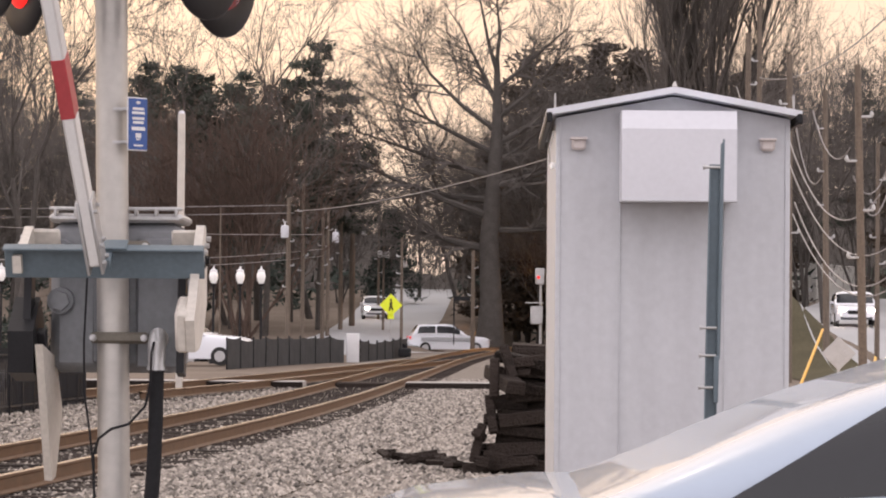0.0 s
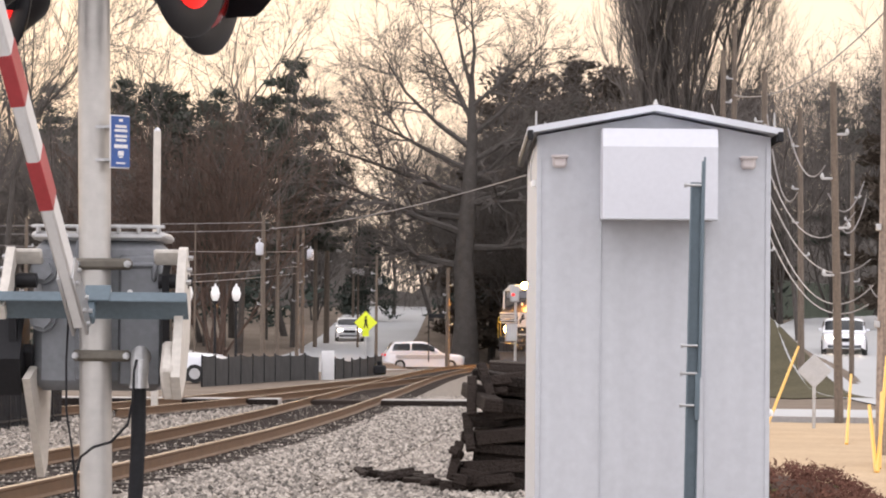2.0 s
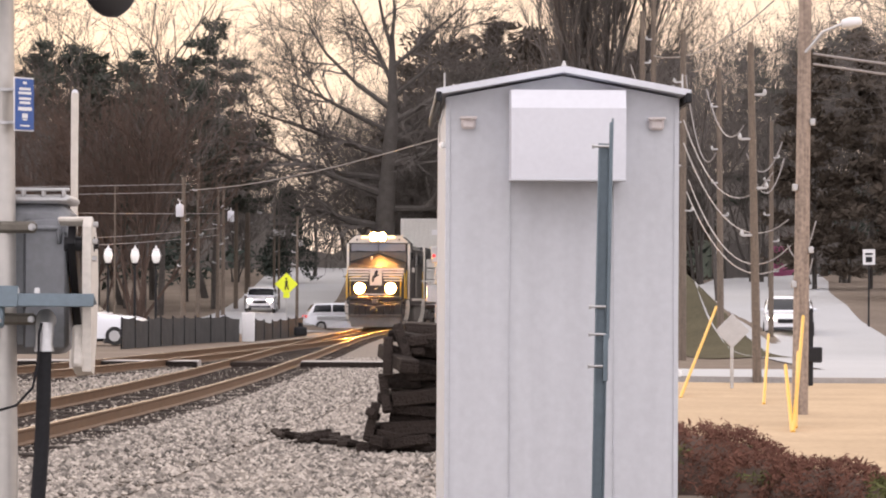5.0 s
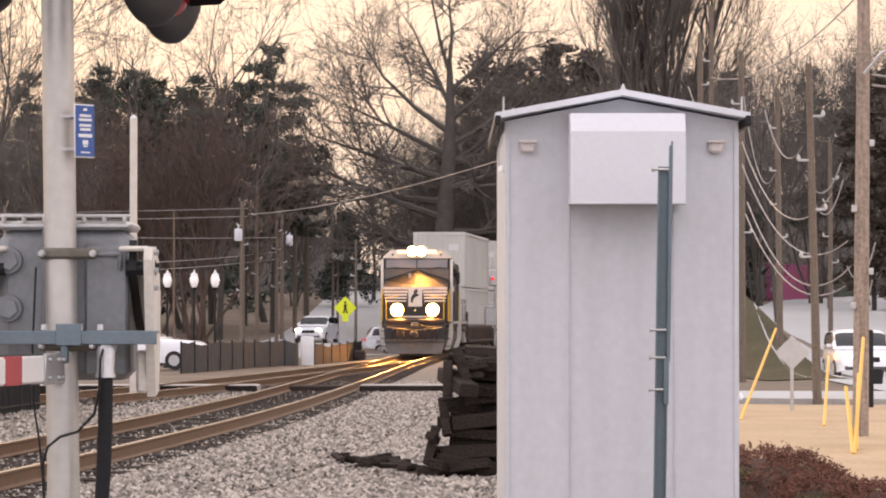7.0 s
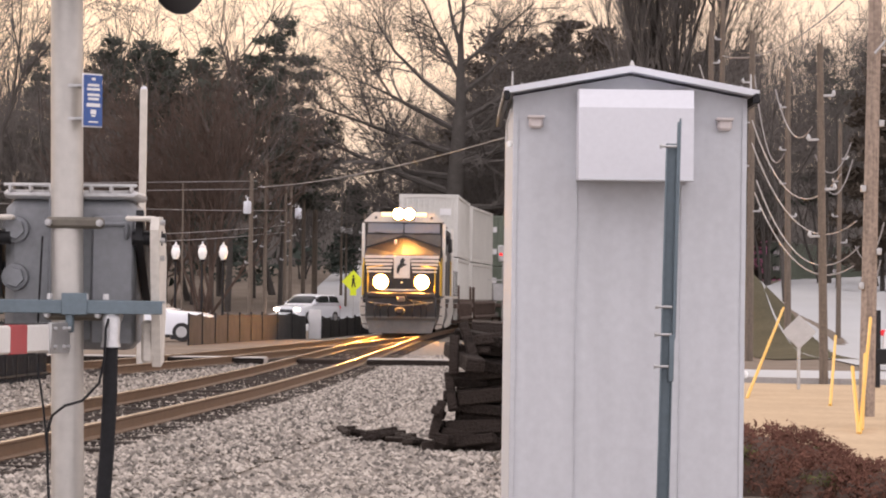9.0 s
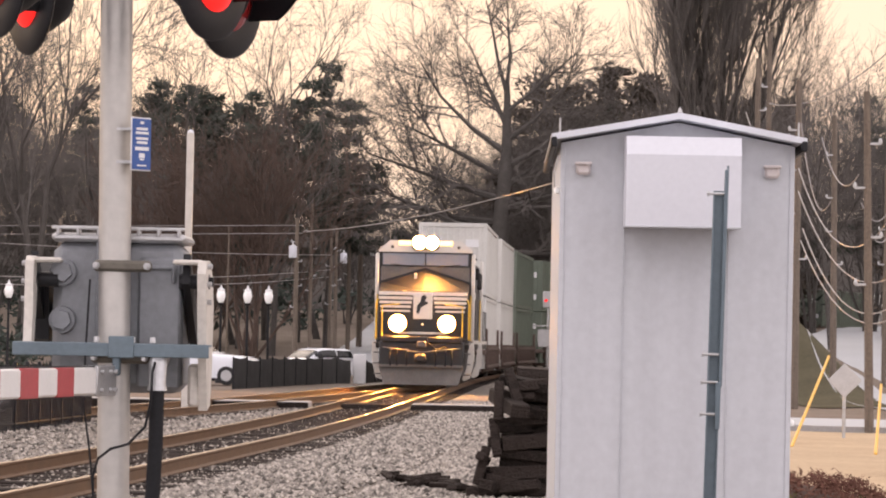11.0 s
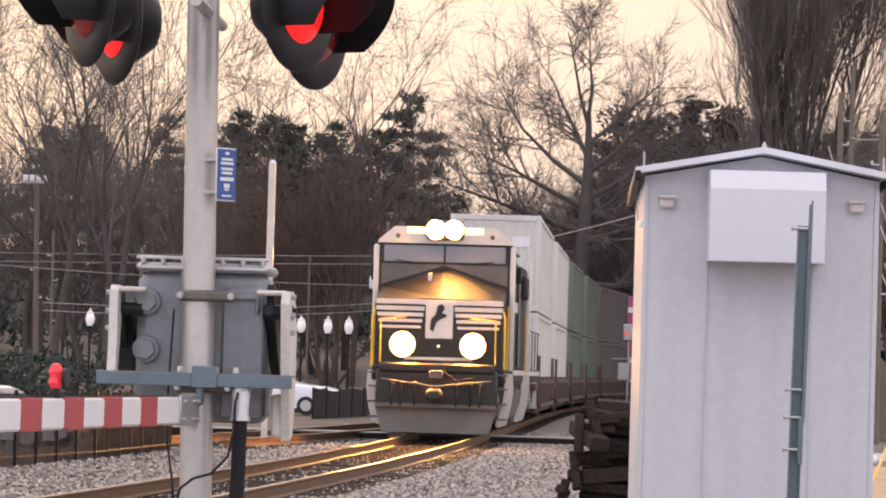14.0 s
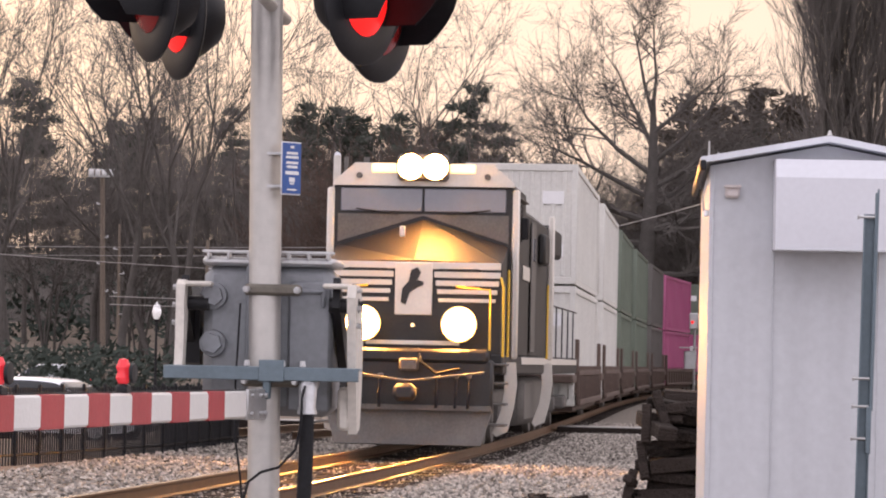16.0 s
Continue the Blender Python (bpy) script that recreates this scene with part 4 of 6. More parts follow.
        part("class_light", MB().cyl((sgn * 1.05, 1.78, 4.42), (sgn * 1.05, 1.72, 4.42), .05, .05, 12), M["locogrey"], cab)
        # corner steps
        for z in (.42, .75, 1.08, 1.38):
            part("step", MB().box((sgn * 1.36, .78, z), (.30, .62, .04), .01), M["locogrey"], th)
        part("grab_iron", MB().tube([(sgn * 1.45, .5, 1.5), (sgn * 1.45, .42, 2.6), (sgn * 1.40, .55, 2.75)], .022, 8), M["locoyellow"], th, "yellow grab iron")
        part("grab_iron", MB().tube([(sgn * 1.47, 1.2, 1.5), (sgn * 1.47, 1.2, 2.9)], .022, 8), M["locoyellow"], th, "yellow grab iron")
        part("grab_iron", MB().tube([(sgn * 1.50, 10.6, 1.5), (sgn * 1.50, 10.6, 2.9)], .022, 8), M["locoyellow"], th, "yellow grab iron")
        hr = MB().tube([(sgn * 1.46, 11.4, 2.55), (sgn * 1.46, 21.2, 2.55)], .018, 6)
        for y in range(12, 22, 2):
            hr.cyl((sgn * 1.46, y, 1.5), (sgn * 1.46, y, 2.55), .016, .016, 6)
        part("handrail", hr, M["locoblack"], th)
        part("side_sill", MB().box((sgn * 1.47, 12.9, 1.45), (.02, 17.0, .12), .004), M["locowhite"], th)
        for y in (2.9, 4.65, 6.4, 15.9, 17.65, 19.4):
            w = part("wheel", MB().cyl((sgn * .70, y, .52), (sgn * .83, y, .52), .53, .52, 24), M["locogrey"], th, "steel wheel")
            part("axle_box", MB().box((sgn * 1.02, y, .55), (.2, .34, .34), .05), M["locogrey"], w)
        for y in (4.65, 17.65):
            part("truck_frame", MB().box((sgn * .98, y, .82), (.16, 4.6, .26), .05), M["locogrey"], th)
    hl = part("headlight", MB().box((0, 1.72, 4.555), (.84, .12, .44), .05), M["locogrey"], cab, "twin headlight housing")
    for sgn in (-1, 1):
        # twin discs enlarged to the size of the headlight's glare
        part("headlight_lens", MB().lathe([(0, .10), (.09, .085), (.15, .05), (.195, 0), (.195, -.02), (0, -.02)], pose(sgn * .20, 1.64, 4.565, 90), 24), M["trainlamp"], hl, "glowing warm lens, widened to hold its glare")
        part("headlight_rim", MB().lathe([(.197, -.03), (.215, -.03), (.228, .03), (.215, .04), (.197, 0)], pose(sgn * .20, 1.655, 4.565, 90), 24), M["locogrey"], hl, "deep lamp rim")
    part("horn", MB().cyl((-1.0, 2.3, 4.5), (-1.0, 2.3, 4.75), .05, .05, 8), M["locogrey"], cab)
    part("stub_aerial", MB().box((-1.30, 2.0, 4.56), (.06, .1, .34), .01), M["locogrey"], cab)
    part("antenna_dome", MB().lathe([(0, 0), (.25, 0), (.2, .1), (0, .12)], pose(.5, 3.2, 4.55), 14), M["locowhite"], cab)
    part("hood", MB().prism([(-.86, 1.55), (.86, 1.55), (.86, 3.9), (.62, 4.15), (-.62, 4.15), (-.86, 3.9)], 16.2, pose(0, 4.75, 0)), M["locoblack"], th, "long black engine hood", smooth=0)
    part("radiator", MB().box((0, 18.6, 4.0), (2.3, 3.9, .6), .06), M["locoblack"], th)
    for k in range(12):
        for sgn in (-1, 1):
            part("hood_door", MB().box((sgn * .865, 5.6 + k * 1.08, 2.75), (.02, .98, 1.8), .01), M["locoblack"], th)
    part("fuel_tank", MB().box((0, 11.1, .72), (2.5, 5.6, .9), .12), M["locogrey"], th)
    return th


def well_car(L):
    th = thing("well_car", "rusty brown intermodal well car with heavy side sills", "railway wagon", group="container wagons")
    for sgn in (-1, 1):
        part("side_sill", MB().box((sgn * 1.36, L / 2, 1.22), (.10, L - 4.0, .14), .02).box((sgn * 1.38, L / 2, .52), (.12, L - 4.4, .14), .02).box((sgn * 1.33, L / 2, .88), (.02, L - 4.4, .62), 0), M["wellcar"], th)
        for k in range(int((L - 4) / 1.25) + 1):
            part("stake", MB().box((sgn * 1.385, 2.1 + k * 1.25, .95), (.06, .10, .86), .012), M["wellcar"], th)
        for y in (2.15, L - 2.15):
            part("end_post", MB().box((sgn * 1.30, y, 1.35), (.18, .3, 1.3), .03), M["wellcar"], th)
        for y in (.55, L - .55):
            part("wheel", MB().cyl((sgn * .70, y, .42), (sgn * .83, y, .42), .42, .42, 20), M["locogrey"], th)
    for y in (1.0, L - 1.0):
        part("end_deck", MB().box((0, y, 1.08), (2.7, 2.0, .2), .03), M["wellcar"], th)
        part("truck_frame", MB().box((0, y, .55), (2.3, 1.7, .3), .05), M["locogrey"], th)
    part("floor_beam", MB().box((0, L / 2, .36), (2.5, L - 4.6, .12), .02), M["wellcar"], th)
    return th


def container(L, H, material, label):
    th = thing("container", label, "shipping container", group="containers on the train")
    part("shell", MB().box((0, L / 2, H / 2), (2.50, L - .06, H - .06), .01), material, th)
    for sgn in (-1, 1):
        for z in (.07, H - .07):
            part("rail", MB().box((sgn * 1.265, L / 2, z), (.07, L, .14), .01), material, th)
        n = int(L / .61)
        mb = MB()
        for k in range(n):
            mb.box((sgn * 1.255, .45 + k * (L - .9) / (n - 1), H / 2), (.045, .16, H - .3), .012)
        part("corrugation", mb, material, th, smooth=0)
        for y in (.06, L - .06):
            part("corner_post", MB().box((sgn * 1.25, y, H / 2), (.14, .13, H), .015), material, th)
    for z in (.08, H - .08):
        part("end_rail", MB().box((0, .04, z), (2.4, .1, .16), .01), material, th)
    for k in range(9):
        part("end_rib", MB().box((-1.0 + k * .25, .02, H / 2), (.10, .05, H - .36), .015), material, th, smooth=0)
    for z in (H * .28, H * .72):
        part("placard", MB().box((.75, .0, z), (.5, .02, .3), .004), M["white"], th)
    return th


LOCO_LEN, CAR_LEN = 22.0, 17.9
loco = locomotive()
train = [(loco, 0.0, LOCO_LEN, 0.0, 0.0)]
stack_colours = [("boxwhite", "boxwhite"), ("boxwhite", "boxwhite"), ("boxgreen", "boxgreen"), ("boxgreen", "boxgreen"), ("locogrey", "locogrey"), ("boxpink", "boxpink"), ("boxpink", "boxgreen"), ("wellcar", "boxgreen"), ("locogrey", "boxwhite")]
names_of = {"boxwhite": "white ribbed shipping container", "boxgreen": "dull green ribbed shipping container", "boxpink": "magenta ribbed shipping container", "wellcar": "rust brown shipping container", "locogrey": "dark grey shipping container"}
proto_car = well_car(CAR_LEN)
proto_box = {}
for i, (lo, hi) in enumerate(stack_colours):
    s0 = LOCO_LEN + .9 + i * CAR_LEN
    c = proto_car if i == 0 else copy_thing(proto_car, Matrix.Identity(4))
    train.append((c, s0, CAR_LEN, 0.0, 0.0))
    for level, key in ((0, lo), (1, hi)):
        kind = (key, level)
        if kind not in proto_box:
            proto_box[kind] = container(13.5, 2.78, M[key], names_of[key] + " stacked on a well car")
            b = proto_box[kind]
        else:
            b = copy_thing(proto_box[kind], Matrix.Identity(4))
        train.append((b, s0, CAR_LEN, 1.3, .44 + level * 2.83))


# ---- road vehicles ----
def vehicle(name, label, L, W, H, body_mat, hood=.95, tall=False, lit=True, deck=.90, rake=1.5, pane=None):
    """A car whose front is at local y = 0 and points along -y; z = 0 on the road."""
    th = thing(name, label, "car")
    b = hood
    r0, r1 = L * .27, L * (.97 if tall else deck)
    slope = .55 if tall else rake
    knots = [r0, r0 + (H - b) * .7, r0 + (H - b) * 1.35, L * .52, r1 - (H - b) * slope, r1 - (H - b) * slope * .45, r1]
    tops = [0, .58, .94, 1.0, .93, .5, .0]

    def belt(y):
        return float(np.interp(y, [0, .1, .35, L * .27, L * .6, L - .5, L - .12, L], [b - .30, b - .17, b - .09, b - .01, b + .03, b + .03, b - .02, b - .16]))

    def top(y):
        return belt(y) - .03 + (H - b) * float(np.interp(y, ky, kz))

    ky = np.linspace(r0, r1, 60)
    kz = np.interp(ky, knots, tops)
    kz = np.convolve(np.pad(kz, 4, mode="edge"), np.hanning(11)[1:-1] / np.hanning(11).sum(), mode="valid")

    def body_w(y):
        return W * float(np.interp(y, [0, .08, .3, .8, L - .7, L - .25, L - .06, L], [.62, .80, .93, 1, 1, .95, .84, .70]))

    def loft(ys, a0, a1, na, wf, z0f, z1f, grow, e1, e2, caps=True, shear=0.0):
        v, f, m = [], [], na + 1
        start = ys[0]
        for y_ in ys:
            for k in range(m):
                y = y_ - shear * (k / na) * (y_ - start) / (ys[-1] - start)
                q = math.radians(a0 + (a1 - a0) * k / na)
                c, s = math.cos(q), math.sin(q)
                v.append(((wf(y) / 2 + grow) * math.copysign(abs(c) ** e1, c), y, z0f(y) + (z1f(y) - z0f(y) + grow) * abs(s) ** e2))
        n = len(ys)
        f = [(i * m + k, i * m + k + 1, (i + 1) * m + k + 1, (i + 1) * m + k) for i in range(n - 1) for k in range(na)]
        if caps:
            f += [tuple(range(m)), tuple(range((n - 1) * m, n * m))[::-1]]
        return MB().add(v, f)

    sill = lambda y: float(np.interp(y, [0, .2, .6, L - .6, L - .2, L], [.36, .28, .24, .24, .30, .40]))
    part("body", loft(np.linspace(0, L, 48), 0, 180, 26, body_w, sill, belt, 0, .13, .42), body_mat, th, smooth=60)
    cab_w = lambda y: body_w(y) * .96
    base_z = lambda y: belt(y) - .04
    e = (.30, .60)
    cabin = part("cabin", loft(np.linspace(r0, r1, 40), 0, 180, 28, cab_w, base_z, top, 0, *e), body_mat, th, smooth=60)
    front, back = r0 + (H - b) * .75, r1 - (pane[0] if pane else (H - b) * (.42 if tall else rake * .55))
    for a0, a1 in (((4, 46), (176, 134)) if tall else ((4, 72), (176, 108))):
        mid = (front + back) / 2 + .15
        for ya, yb, lean in ((front, mid - .04, 0), (mid + .04, back, pane[1] if pane else .12)):
            part("side_glass", loft(np.linspace(ya, yb, 14), a0, a1, 10, cab_w, base_z, top, .006, *e, False, lean), M["glass"], cabin, smooth=60)
    part("windshield", loft(np.linspace(r0 + .10, r0 + (H - b) * 1.15, 10), 50, 130, 12, cab_w, base_z, top, .007, *e, caps=False), M["glass"], cabin, smooth=60)
    if tall:
        part("rear_glass", loft(np.linspace(r1 - (H - b) * slope * .92, r1 - .10, 10), (73 if tall else 87), (107 if tall else 93), 12, cab_w, base_z, top, .007, *e, caps=False), M["glass"], cabin, smooth=60)
    for s in (-1, 1):
        part("mirror", MB().box((s * (W / 2 + .05), r0 + .42, b + .07), (.16, .1, .12), .03), body_mat, th)
        for y in (.85, L - .9):
            w = part("wheel", MB().cyl((s * (W / 2 - .2), y, .33), (s * (W / 2 + .012), y, .33), .33, .32, 24), M["tyre"], th, "black tyre")
            part("rim", MB().cyl((s * (W / 2 - .05), y, .33), (s * (W / 2 + .025), y, .33), .21, .19, 16), M["galv"], w)
        part("headlight", MB().box((s * W * .33, .06, b - .27), (.30, .14, .13), .04), M["headlamp"] if lit else M["galv"], th, "glowing headlight" if lit else "clear headlight")
        part("tail_light", MB().box((s * W * .37, L - .05, b - .14), (.2, .12, .16), .03), M["armlamp"], th, "red tail light")
        part("door_handle", MB().box((s * (W / 2 - .005), L * .5, b - .16), (.02, .16, .03), .006), body_mat, th)
    part("grille", MB().box((0, .01, b - .36), (W * .42, .08, .16), .02), M["dark"], th)
    part("bumper", MB().box((0, .04, .40), (W * .74, .1, .14), .04), M["cardark"], th)
    part("plate", MB().box((0, L + .005, b - .35), (.3, .02, .15), .004), M["white"], th)
    return th


suv = vehicle("parked_suv", "white police-style utility vehicle with dark glass standing at the street", 4.75, 1.9, 1.74, M["carwhite"], 1.05, True, False)
suv.matrix_world = pose(.0, 190, float(height(-2.6, 190)) + .03, 0, 0, 98)
part("side_stripe", MB().box((-.985, 2.6, .82), (.01, 3.0, .22), .002), M["asphalt"], suv, "grey side stripe")
hill_car = vehicle("pale_car", "pale hatchback with lit headlights coming down the hill street", 4.7, 1.82, 1.6, M["carwhite"], 1.02, True)
side_car = vehicle("white_car", "white crossover with lit headlights on the side street", 4.5, 1.9, 1.62, M["carwhite"], 1.02, True)
near_car = vehicle("silver_sedan", "pale silver-white sedan passing over the crossing", 4.75, 1.82, 1.49, M["carsilver"], 1.0, False, False, .88, 2.5, (.33, .62))
van = vehicle("parked_van", "white parked van behind the fence", 5.2, 1.95, 1.7, M["carwhite"], 1.1, True, False)
van.matrix_world = pose(-8.3, 112, -.2, 0, 0, 82)
for k, (x, y, c) in enumerate(((-13.2, 150, "carwhite"), (-11.0, 152, "galv"), (-12.4, 146, "cardark"), (-9.2, 69, "carwhite"), (-11.0, 71.5, "carwhite"), (-13.6, 70, "cardark"), (-15.6, 74, "carwhite"), (-18.5, 72, "cardark"))):
    low = y < 100
    pc = vehicle("parked_car", {"carwhite": "white", "galv": "grey", "cardark": "dark"}[c] + " car parked behind the fence", 4.6, 1.85, 1.44 if low else 1.5, M[c], 1.0, True, False)
    pc.matrix_world = pose(x - (1.4 if low else 0), y, float(height(x - (3 if low else 0), y)) + .02, 0, 0, 78)


# ---- poles, lamps, signs ----
def wire(name_parent, a, b, sag, r=.012, material=None, name="wire", n=14):
    pts = []
    for i in range(n + 1):
        t = i / n
        p = Vector(a).lerp(Vector(b), t)
        p.z -= sag * 4 * t * (1 - t)
        pts.append(tuple(p))
    return part(name, MB().tube(pts, r, 5), material or M["cable"], name_parent)


def utility_pole(x, y, h, r=.14, lean=0.0, arms=0, gear=True, label="weathered wooden utility pole with insulators", material=None, seed=1):
    z = float(height(x, y))
    rng = random.Random(seed)
    th = thing("utility_pole", label, "utility pole", pose(x, y, z, 0, lean, 0), group="utility poles")
    part("pole", MB().cyl((0, 0, -.3), (0, 0, h), r, r * .68, 14), material or M["wood"], th)
    for k in range(arms):
        zz = h - .3 - k * .9
        part("cross_arm", MB().box((0, -.12, zz), (2.0, .1, .12), .01), M["wood"], th)
        for xx in (-.9, -.45, .45, .9):
            part("insulator", MB().lathe([(0, 0), (.04, 0), (.05, .06), (.03, .14), (0, .15)], Matrix.Translation((xx, -.12, zz + .06)), 10), M["white"], th)
    if gear:
        for k in range(4):
            zz = h * (.45 + .13 * k) + rng.uniform(-.2, .2)
            s = rng.choice((-1, 1))
            part("bracket", MB().box((s * .16, -.05, zz), (.22, .05, .05), .01).lathe([(0, 0), (.035, 0), (.045, .05), (.02, .11), (0, .12)], Matrix.Translation((s * .26, -.05, zz)), 8), M["galv"], th)
    return th


def street_lamp(x, y, h=3.5):
    th = thing("street_lamp", "black iron lamp post with a white globe lantern", "street lamp", pose(x, y, float(height(x, y))), group="ornamental street lamps")
    part("base", MB().lathe([(0, -.1), (.16, -.1), (.16, .12), (.10, .2), (.085, .5), (.06, .56)], None, 14), M["dark"], th)
    part("post", MB().cyl((0, 0, .5), (0, 0, h - .62), .055, .042, 12), M["dark"], th)
    part("collar", MB().lathe([(.04, h - .66), (.10, h - .62), (.13, h - .57), (.07, h - .55)], None, 12), M["dark"], th)
    part("globe", MB().lathe([(.08, h - .56), (.14, h - .44), (.17, h - .28), (.14, h - .16), (.09, h - .1)], None, 14), M["lampglass"], th, "white frosted globe")
    part("cap", MB().lathe([(.14, h - .12), (.12, h - .06), (.05, h - .02), (.02, h + .08), (0, h + .1)], None, 12), M["white"], th)
    return th


for x, y in ((-10.1, 118.0), (-9.12, 118.0), (-8.35, 118.0), (-15.4, 118.0), (-17.6, 116.0)):
    street_lamp(x, y)

# poles on the hill street
west_poles = [(-11.2, 134, 6.7, .05, 0), (-10.1, 162, 7.9, .15, 0), (-9.95, 172, 8.8, .12, 0), (-9.3, 180, 7.6, .12, 0), (-9.5, 190, 7.7, .13, 0), (-9.2, 200, 8.0, .15, 0), (-8.7, 205, 9.0, .2, 0), (-4.6, 170, 6.0, .09, 0), (-7.35, 215, 7.2, .1, 0), (-.9, 185, 5.9, .14, 0), (-26.9, 160, 11.0, .16, -1.5), (-27.0, 165, 8.4, .10, -.5), (-17.7, 130, 6.6, .1, 0)]
for i, (x, y, h, r, ln) in enumerate(west_poles):
    utility_pole(x, y, h, r, ln, 0, r > .07, "weathered wooden pole beside the hill street", seed=i)
for x, y, z in ((-10.28, 161.8, 5.55), (-9.05, 189.8, 6.0)):
    tr_ = thing("transformer", "pale pole-mounted transformer can", "transformer", pose(x, y, z))
    part("can", MB().lathe([(0, 0), (.17, .0), (.2, .05), (.2, .55), (.15, .62), (0, .64)], None, 14), M["shed_white"], tr_)
    part("bushing", MB().cyl((0, 0, .6), (0, 0, .8), .04, .03, 8), M["white"], tr_)
for x, y, z in ((-6.75, 200, 5.55), (-6.35, 200, 5.55), (-7.9, 204, 7.05), (-5.6, 214, 5.2)):
    fl = thing("flood_lamp", "pale twin flood lamp on a pole", "lamp", pose(x, y, z))
    part("head", MB().box((0, 0, 0), (.34, .3, .42), .05), M["white"], fl)
    part("bracket", MB().box((.12, .1, -.1), (.3, .06, .06), .01), M["galv"], fl)
utility_pole(-6.55, 200.3, 7.0, .08, 0, 0, False, "slim pole carrying pale flood lamps")
rack = thing("flood_lamp_rack", "row of pale flood lamps on a tall pole", "lamp", pose(-27.2, 159.8, 10.75 + float(height(-26.9, 160))))
part("cross_bar", MB().box((0, 0, 0), (1.3, .1, .1), .01).box((0, 0, .34), (1.3, .06, .06), .01), M["galv"], rack)
for k in range(4):
    part("lamp_head", MB().box((-.5 + k * .33, -.12, .18), (.24, .22, .30), .05), M["white"], rack, "pale flood lamp head")
white_post = thing("white_post", "pale square timber post standing behind the gate", "post", pose(-6.75, 70.2, -.22))
part("shaft", MB().box((0, 0, 3.05), (.15, .15, 6.1), .01), M["cweight"], white_post)
part("cap", MB().lathe([(.075, 6.1), (.06, 6.15), (0, 6.18)], None, 4), M["shed_white"], white_post)

# poles on the right, with looping cables
pole_main = utility_pole(6.02, 46.5, 8.6, .12, .6, 0, False, "tall weathered wooden utility pole with a street light arm", M["woodlight"])
lamp_arm = part("lamp_arm", MB().tube([(.0, -.1, 5.25), (.25, -.12, 5.55), (.55, -.12, 5.68)], .025, 8), M["galv"], pole_main, "galvanised street light arm")
part("lamp_head", MB().lathe([(0, 0), (.06, .02), (.08, .12), (.07, .28), (0, .32)], pose(.5, -.12, 5.67, 0, 82), 12), M["white"], lamp_arm, "pale street light head")
for z, s in ((1.9, -1), (2.4, 1), (3.3, -1), (4.25, 1)):
    part("clamp", MB().box((s * .12, -.06, z), (.08, .08, .1), .01), M["galv"], pole_main)
pole_b = utility_pole(7.55, 65, 6.9, .095, -1.3, 0, True, "weathered wooden utility pole hung with looping cables", seed=3)
pole_c = utility_pole(8.35, 90, 9.2, .115, 0, 0, True, "dark wooden utility pole with cable brackets", seed=5)
pole_d = utility_pole(8.8, 110, 11.5, .13, 0, 0, True, seed=6)
pole_e = utility_pole(9.6, 115, 12.0, .12, 0, 0, True, seed=7)
pole_f = utility_pole(11.3, 108, 8.8, .12, -.5, 0, True, seed=8)
pole_g = utility_pole(14.2, 118, 8.0, .10, 0, 0, True, seed=9)

cab_th = thing("cable_run", "pale looping service cables hung between the poles", "cable", kind="")
loops = [((7.95, 85, 7.4), (8.45, 82, 5.2), 1.0), ((8.6, 86, 7.1), (9.15, 82, 5.9), .7), ((7.9, 85, 5.6), (8.8, 70, 3.2), 1.1), ((7.75, 82, 4.5), (8.6, 68, 2.6), 1.1), ((7.7, 82, 4.2), (8.5, 68, 2.2), .9),
         ((7.9, 85, 6.2), (8.7, 72, 4.3), 1.2), ((9.0, 80, 5.1), (9.9, 80, 5.4), .6), ((8.9, 78, 4.6), (9.7, 78, 4.9), .7), ((8.4, 67, 2.6), (9.0, 67, 3.1), .5), ((8.4, 66, 1.9), (8.8, 66, 2.3), .4),
         ((8.4, 110, 9.5), (8.0, 90, 7.4), .8), ((9.4, 115, 9.0), (8.2, 90, 7.2), .9)]
for a, b, s in loops:
    wire(cab_th, a, b, s, .016, M["cable"], "cable")
wires = [((-80, 150, 6.9), (-9.8, 162, 7.2), .5), ((-80, 150, 6.4), (-9.8, 162, 6.8), .5), ((-30, 100, 5.2), (-8.9, 172, 6.0), .4), ((-9.8, 162, 6.9), (1.7, 90, 6.0), .3), ((-9.3, 180, 5.4), (-20, 120, 3.6), .3), ((-9.3, 180, 5.0), (-20, 120, 3.3), .3),
         ((6.2, 46.5, 5.0), (22, 60, 6.0), .5), ((6.2, 46.5, 4.85), (22, 60, 5.8), .5), ((9.6, 115, 10.2), (9.0, 60, 9.0), 1.0)]
for a, b, s in wires:
    wire(cab_th, a, b, s, .018, M["cable"], "wire", 18)


def guy_guard(a, b):
    th = thing("guy_guard", "yellow plastic guard on a guy wire", "guy wire guard", group="yellow guy guards")
    part("sleeve", MB().cyl(a, b, .028, .024, 10), M["yellow"], th)


for a, b in (((4.98, 54, -.22), (6.2, 60, 1.30)), ((5.1, 40, -.22), (5.78, 44.3, 1.2)), ((5.1, 40.1, -.22), (5.25, 42, .57)), ((6.03, 51, -.22), (6.7, 56, .83)), ((5.28, 41.2, -.22), (5.75, 44.6, .7)), ((9.8, 62, -.22), (10.0, 63, 1.0))):
    guy_guard(a, b)


